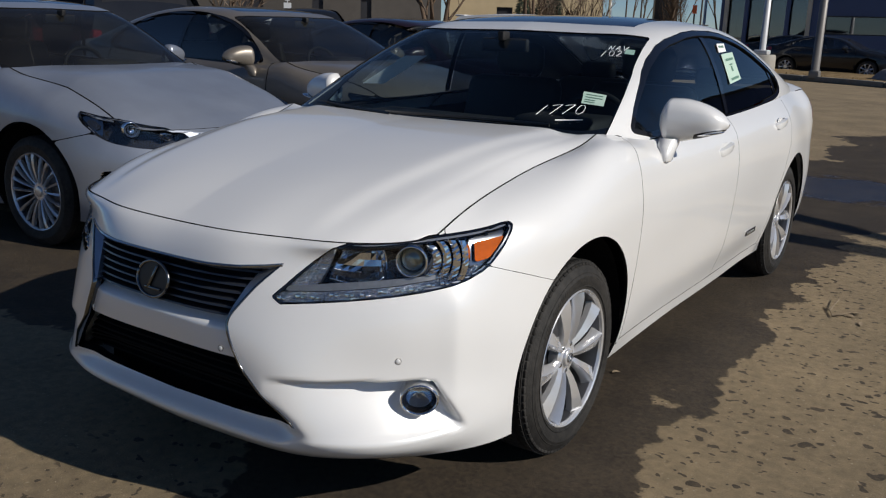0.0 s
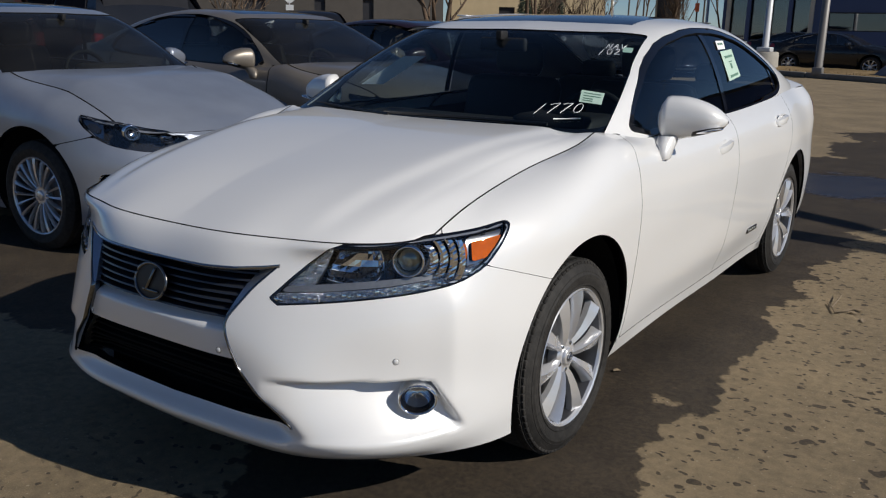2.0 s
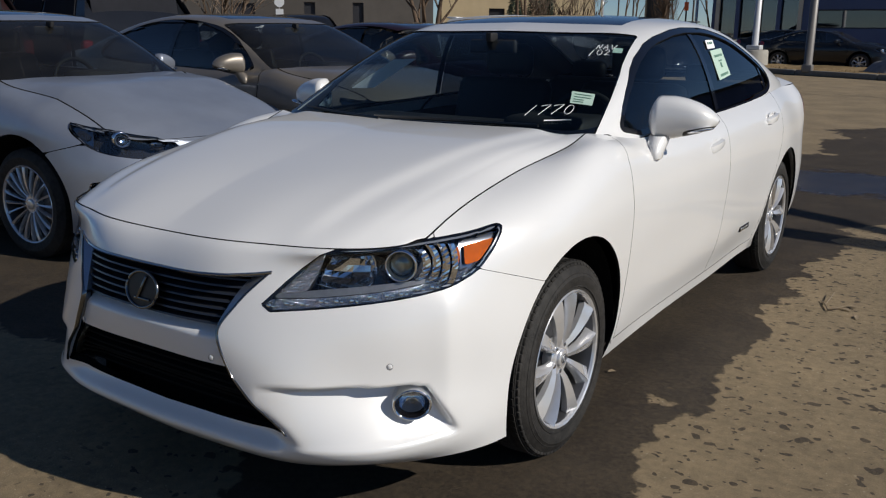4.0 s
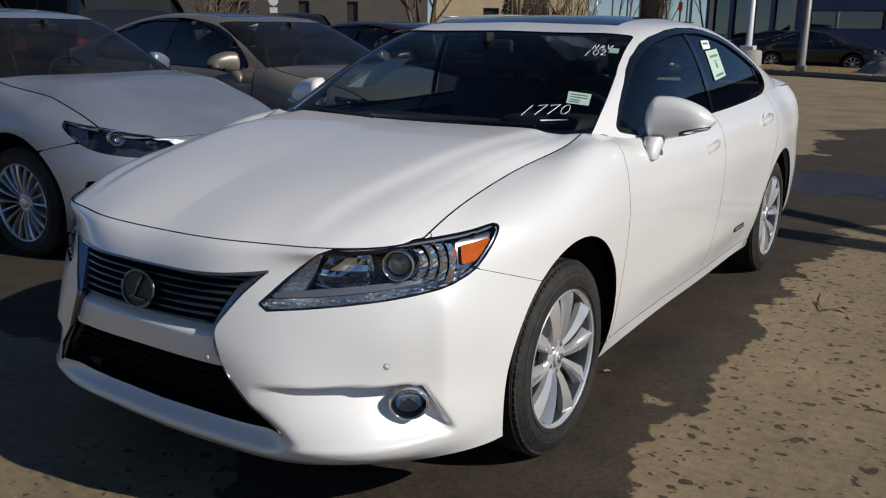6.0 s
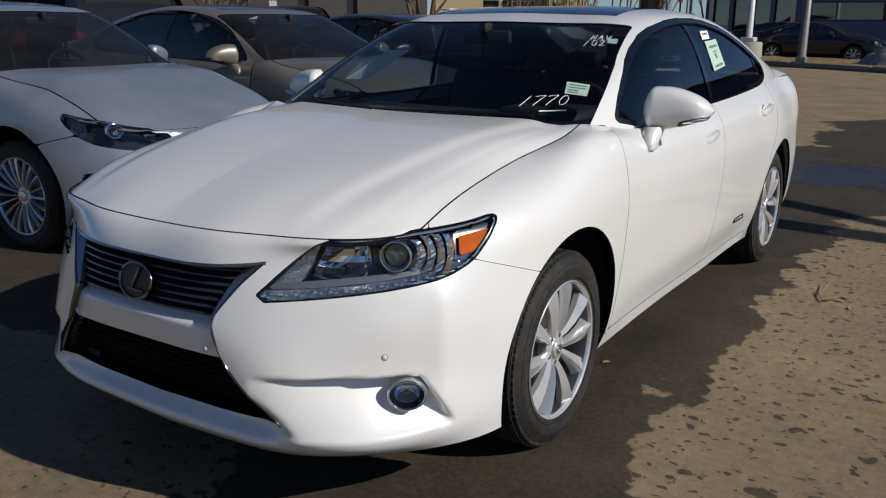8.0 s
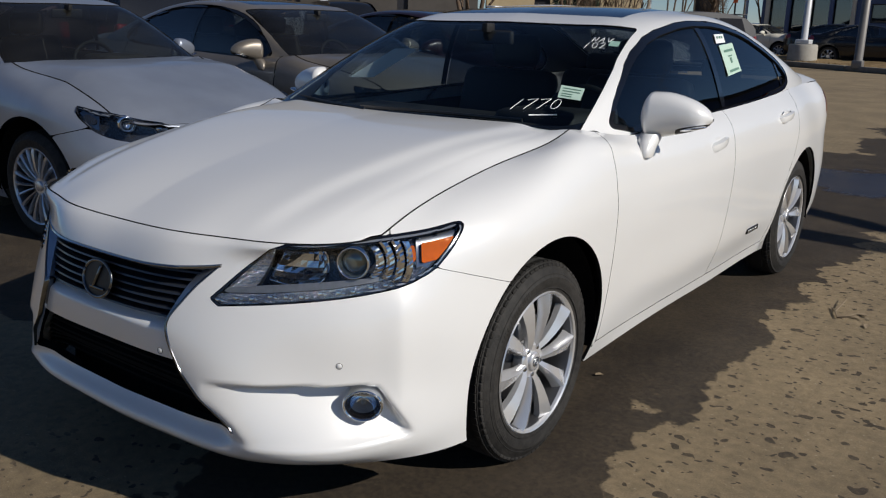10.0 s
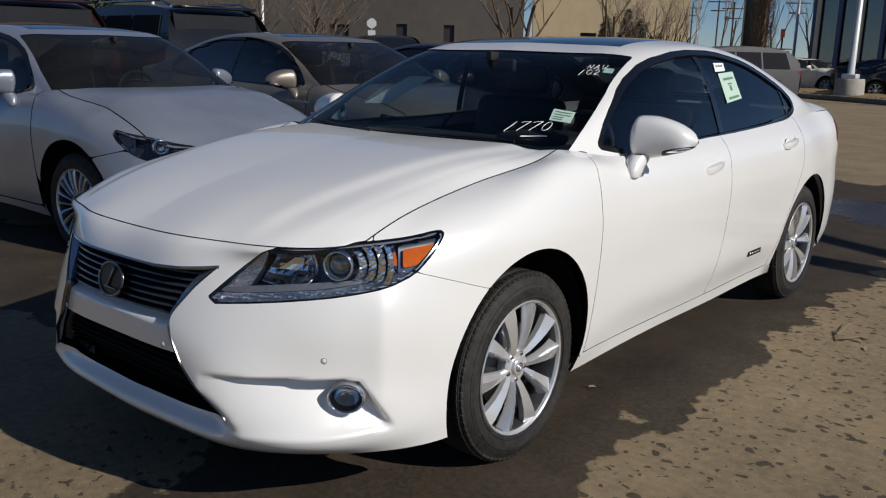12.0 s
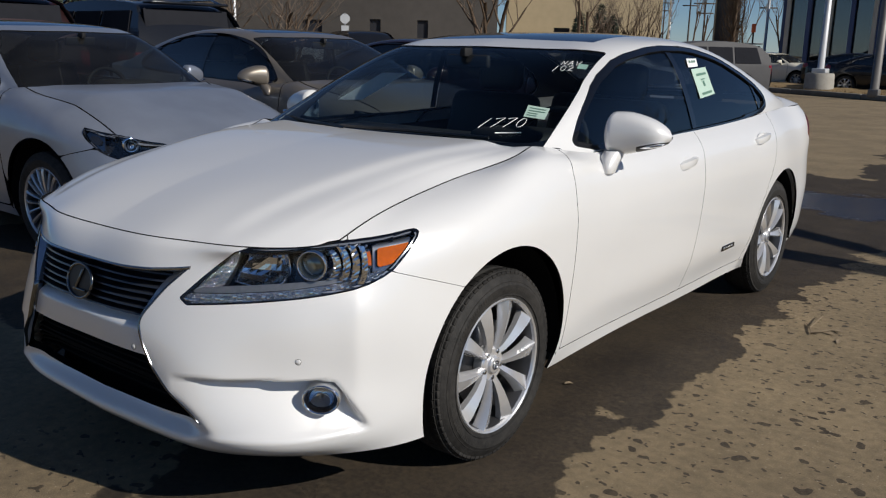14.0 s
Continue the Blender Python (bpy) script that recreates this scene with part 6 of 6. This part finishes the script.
def spruce(x, y, h, seed):
    r = random.Random(seed)
    tree = thing("spruce", "small dark-green spruce tree", "tree", Matrix.Translation((x, y, 0)), "spruces")
    part("trunk", tube([(0, 0, -0.05), (0, 0, h * 0.9)], [0.09, 0.02], 7), BARK, tree)
    P, F = [], []
    for i in range(1500):
        t = r.random() ** 0.7
        z, a = h * (0.06 + 0.94 * (1 - t)), r.uniform(0, math.tau)
        rad = h * 0.27 * t * r.uniform(0.25, 1.0) ** 0.6
        c = Vector((rad * math.cos(a), rad * math.sin(a), z - 0.12 * rad))
        d = Vector((math.cos(a), math.sin(a), -0.25 + r.uniform(-0.3, 0.3))).normalized()
        s = d.cross(Vector((0, 0, 1))).normalized()
        L, w = r.uniform(0.16, 0.34), r.uniform(0.03, 0.06)
        k = len(P)
        P += [tuple(c - s * w), tuple(c + d * L), tuple(c + s * w), tuple(c + Vector((0, 0, w)) + d * L * 0.3)]
        F += [(k, k + 1, k + 3), (k + 3, k + 1, k + 2)]
    part("crown", (P, F), NEEDLES, tree, smooth=False)


for i, (x, y, h) in enumerate(((-22.3, 41.1, 3.4), (-21.5, 42.0, 3.8), (-20.7, 41.8, 3.2), (-19.8, 10.1, 4.0), (-20.9, 10.8, 4.2), (-20.6, 8.6, 4.2), (13.0, 7.5, 7.0), (14.0, 9.5, 8.0))):
    spruce(x, y, h, 80 + i)


# ---- buildings ----
def frame_of(a, b):
    """Axes along a front from a to b, and its outward side towards the camera."""
    a, b = Vector((*a, 0)), Vector((*b, 0))
    ex = (b - a).normalized()
    ey = Vector((0, 0, 1)).cross(ex)
    return Matrix.Translation(a) @ Matrix(((ex.x, ey.x, 0, 0), (ex.y, ey.y, 0, 0), (0, 0, 1, 0), (0, 0, 0, 1))), (b - a).length


def building(name, label, a, b, height, deep, wall, openings, roof=DARK_WALL):
    """A block whose front runs from a to b; openings: (from, to, low, high, material)."""
    at, L = frame_of(a, b)
    house = thing(name, label, "building", at)
    xs = sorted({0, L, *[v for o in openings for v in o[:2]]})
    zs = sorted({0, height, *[v for o in openings for v in o[2:4]]})
    pieces = []
    for i in range(len(xs) - 1):
        for j in range(len(zs) - 1):
            cx, cz = (xs[i] + xs[i + 1]) / 2, (zs[j] + zs[j + 1]) / 2
            if not any(o[0] < cx < o[1] and o[2] < cz < o[3] for o in openings):
                pieces.append(box(xs[i], xs[i + 1], 0, 0.3, zs[j], zs[j + 1]))
    pieces += [box(0, 0.3, 0.3, deep, 0, height), box(L - 0.3, L, 0.3, deep, 0, height), box(0.3, L - 0.3, deep - 0.3, deep, 0, height)]
    part("wall", join(*pieces), wall, house, smooth=False, sharp=30)
    part("roof", box(-0.2, L + 0.2, -0.2, deep + 0.2, height, height + 0.3), roof, house, smooth=False)
    part("inner_wall", box(0.3, L - 0.3, 2.2, 2.3, 0, height - 0.02), INSIDE, house, smooth=False)
    for x0, x1, z0, z1, mat in openings:
        w = part("window" if mat in (WINDOW, FACADE_GLASS) else "door", box(x0 + 0.05, x1 - 0.05, 0.16, 0.18, z0 + 0.05, z1 - 0.05), mat, house, smooth=False)
        part("frame", join(box(x0, x0 + 0.05, 0.1, 0.24, z0, z1), box(x1 - 0.05, x1, 0.1, 0.24, z0, z1), box(x0 + 0.05, x1 - 0.05, 0.1, 0.24, z0, z0 + 0.05), box(x0 + 0.05, x1 - 0.05, 0.1, 0.24, z1 - 0.05, z1)), STEEL_DARK, w, smooth=False)
    return house, at, L


building("dark_building", "long dark-brown building with plain dark doors", (-57.2, 11.7), (-26.4, 39.05), 9.0, 14.0, DARK_WALL, [(24.5, 25.6, 0, 2.6, STEEL_DARK), (30.3, 31.4, 0, 2.6, STEEL_DARK), (34.05, 34.65, 0, 2.7, STEEL_DARK), (36.7, 37.3, 0, 2.7, STEEL_DARK)])
building("beige_building", "beige stucco building beyond bare trees", (-29.7, 44.8), (-21.7, 50.3), 7.0, 12.0, BEIGE_WALL, [(3.0, 4.0, 0.2, 2.6, STEEL_DARK)], BEIGE_WALL)
hall, *_ = building("showroom", "blue-clad building with a tall glazed corner", (-11.5, 41.5), (30.0, 43.5), 5.4, 20.0, BLUE_WALL,
                                 [(0.3 + 0.95 * i, 1.25 + 0.95 * i, 0.3, 4.8, FACADE_GLASS) for i in range(4)] + [(4.8, 8.0, 1.5, 2.35, WINDOW), (9.2, 12.4, 1.5, 2.35, WINDOW), (13.6, 16.8, 1.5, 2.35, WINDOW)])
for i in range(5):
    part("mullion", box(0.2 + 0.95 * i, 0.38 + 0.95 * i, -0.16, 0.0, 0, 5.0), BLUE_WALL if i % 2 else CREAM_TRIM, hall, smooth=False)
part("canopy", box(-0.6, 5.0, -1.0, 0.3, 5.0, 5.4), CREAM_TRIM, hall, smooth=False)

# ---- poles and signs ----
lamp1 = thing("lamp_post", "white steel lamp post on a round concrete base", "lamp post", Matrix.Translation((-6.4, 30.2, 0.1)), "lamp posts")
part("base", moved(lathe([(0, 0.001), (0, 0.50), (0.58, 0.48), (0.62, 0.45), (0.62, 0.001)], 32), Matrix.Rotation(radians(-90), 4, "Y")), CONCRETE, lamp1, "rounded concrete base", sharp=40)
part("foot", box(-0.24, 0.24, -0.24, 0.24, 0.62, 0.78, 0.03), POLE, lamp1)
part("pole", tube([(0, 0, 0.74), (0, 0, 9.0)], [0.115, 0.075], 14), POLE, lamp1)
part("lamp_head", box(-0.2, 0.9, -0.18, 0.18, 8.9, 9.1, 0.05), POLE, lamp1)
lamp2 = thing("lamp_post", "grey steel lamp post in dry grass", "lamp post", Matrix.Translation((-4.0, 27.5, 0.1)), "lamp posts")
part("foot", box(-0.16, 0.16, -0.16, 0.16, 0, 0.25, 0.03), GREY_POLE, lamp2)
part("pole", tube([(0, 0, 0.2), (0, 0, 9.0)], [0.13, 0.09], 14), GREY_POLE, lamp2)
part("lamp_head", box(-0.2, 0.9, -0.18, 0.18, 8.9, 9.1, 0.05), GREY_POLE, lamp2)
for x, y, h, r in ((-22.1, 52.4, 9, 0.10), (-28.8, 22.6, 9, 0.08), (-31.9, 19.2, 9, 0.08), (-15.0, 49.9, 9, 0.09)):
    lp = thing("lamp_post", "slender far lamp post", "lamp post", Matrix.Translation((x, y, 0)), "lamp posts")
    part("pole", tube([(0, 0, 0), (0, 0, h)], [r, r * 0.7], 10), POLE, lp)
    part("lamp_head", box(-0.2, 0.8, -0.15, 0.15, h - 0.1, h + 0.08, 0.04), POLE, lp)
for i, (x, y, h) in enumerate(((-31.4, 81.0, 6.4), (-36.1, 88.5, 7.5), (-44.0, 99.5, 7.5), (-26.5, 84.2, 7.0))):
    up = thing("utility_pole", "dark wooden utility pole with two crossarms", "utility pole", pose(x, y, 0, 0, 0, 25), "utility poles")
    part("pole", tube([(0, 0, 0), (0, 0, h)], [0.10, 0.07], 8), WOODPOLE, up)
    part("crossarm", box(-1.1, 1.1, -0.09, -0.02, h - 0.66, h - 0.54), WOODPOLE, up)
    part("crossarm", box(-0.8, 0.8, -0.09, -0.02, h - 1.56, h - 1.44), WOODPOLE, up)
sign = thing("stop_sign", "pale octagonal road sign seen from behind on thin post", "road sign", pose(-29.86, 30.45, 0, 0, 0, 45))
part("post", tube([(0, 0, 0), (0, 0, 2.86)], 0.03, 8), POLE, sign)
part("sign_plate", moved(lathe([(-0.01, 0.001), (-0.01, 0.26), (0.01, 0.26), (0.01, 0.001)], 8), Matrix.Translation((0, -0.05, 2.58)) @ Matrix.Rotation(radians(90), 4, "Z") @ Matrix.Rotation(radians(22.5), 4, "X")), POLE, sign, smooth=False)
part("small_plate", box(-0.19, 0.19, -0.06, -0.04, 1.96, 2.24), POLE, sign, smooth=False)
pylon = thing("pylon", "tall dark sign pylon seen against the sky", "pylon", pose(-19.1, 54.4, 0, 0, 0, 30))
part("shaft", box(-0.75, 0.75, -0.4, 0.4, 0, 9.0, 0.03), STEEL_DARK, pylon)
osign = thing("orange_sign", "small orange sign at the building's corner", "sign", pose(-12.5, 40.6, 0, 0, 0, 20))
part("post", tube([(0, 0, 0), (0, 0, 2.3)], 0.04, 8), STEEL_DARK, osign)
part("panel", box(-0.10, 0.10, -0.05, 0.05, 2.3, 2.7, 0.01), ORANGE, osign)
heap_P, heap_F = [], []
for i in range(25):
    for j in range(25):
        u, v = i / 12 - 1, j / 12 - 1
        e = max(0.0, 1 - u * u - v * v)
        heap_P.append((-1.05 + 1.4 * u, 27.9 + 0.9 * v, 0.1 + 0.80 * e ** 0.7 * (0.75 + 0.5 * noise.noise(Vector((u * 4, v * 4, 3)))) ))
heap_F = [(i * 25 + j, i * 25 + 25 + j, i * 25 + 26 + j, i * 25 + j + 1) for i in range(24) for j in range(24)]
tagged(part("snowbank", (heap_P, heap_F), SNOW), "low bank of dirty grey snow on the verge", "snow")

# ---- litter on the ground ----
twig = part("twig", join(tube([(1.26, 2.30, 0.006), (1.30, 2.22, 0.012), (1.33, 2.13, 0.010), (1.38, 2.20, 0.016), (1.40, 2.27, 0.010)], [0.002, 0.004, 0.005, 0.004, 0.003], 6), tube([(1.30, 2.22, 0.012), (1.31, 2.40, 0.03), (1.29, 2.46, 0.02)], [0.004, 0.003, 0.002], 5)), LEAF)
tagged(twig, "thin dry twig lying on the asphalt", "twig")
lf = random.Random(12)
for i, (x, y) in enumerate(((1.40, 2.20), (0.74, 0.73), (1.42, 2.27), (1.47, 2.10), (1.15, 3.9), (1.9, 1.9))):
    a = lf.uniform(0, math.tau)
    L = lf.uniform(0.02, 0.04)
    P = [(x + L * (u - 0.5) * 2 * math.cos(a) - v * math.sin(a), y + L * (u - 0.5) * 2 * math.sin(a) + v * math.cos(a), 0.003 + 0.006 * abs(v) / 0.012 + 0.004 * u) for u, v in ((0, 0), (0.35, 0.012), (0.7, 0.010), (1, 0), (0.7, -0.010), (0.35, -0.012), (0.5, 0))]
    tagged(part("dead_leaf", (P, [(6, k, (k + 1) % 6) for k in range(6)]), LEAF), "small dry leaf on the asphalt", "leaf", "fallen leaves")
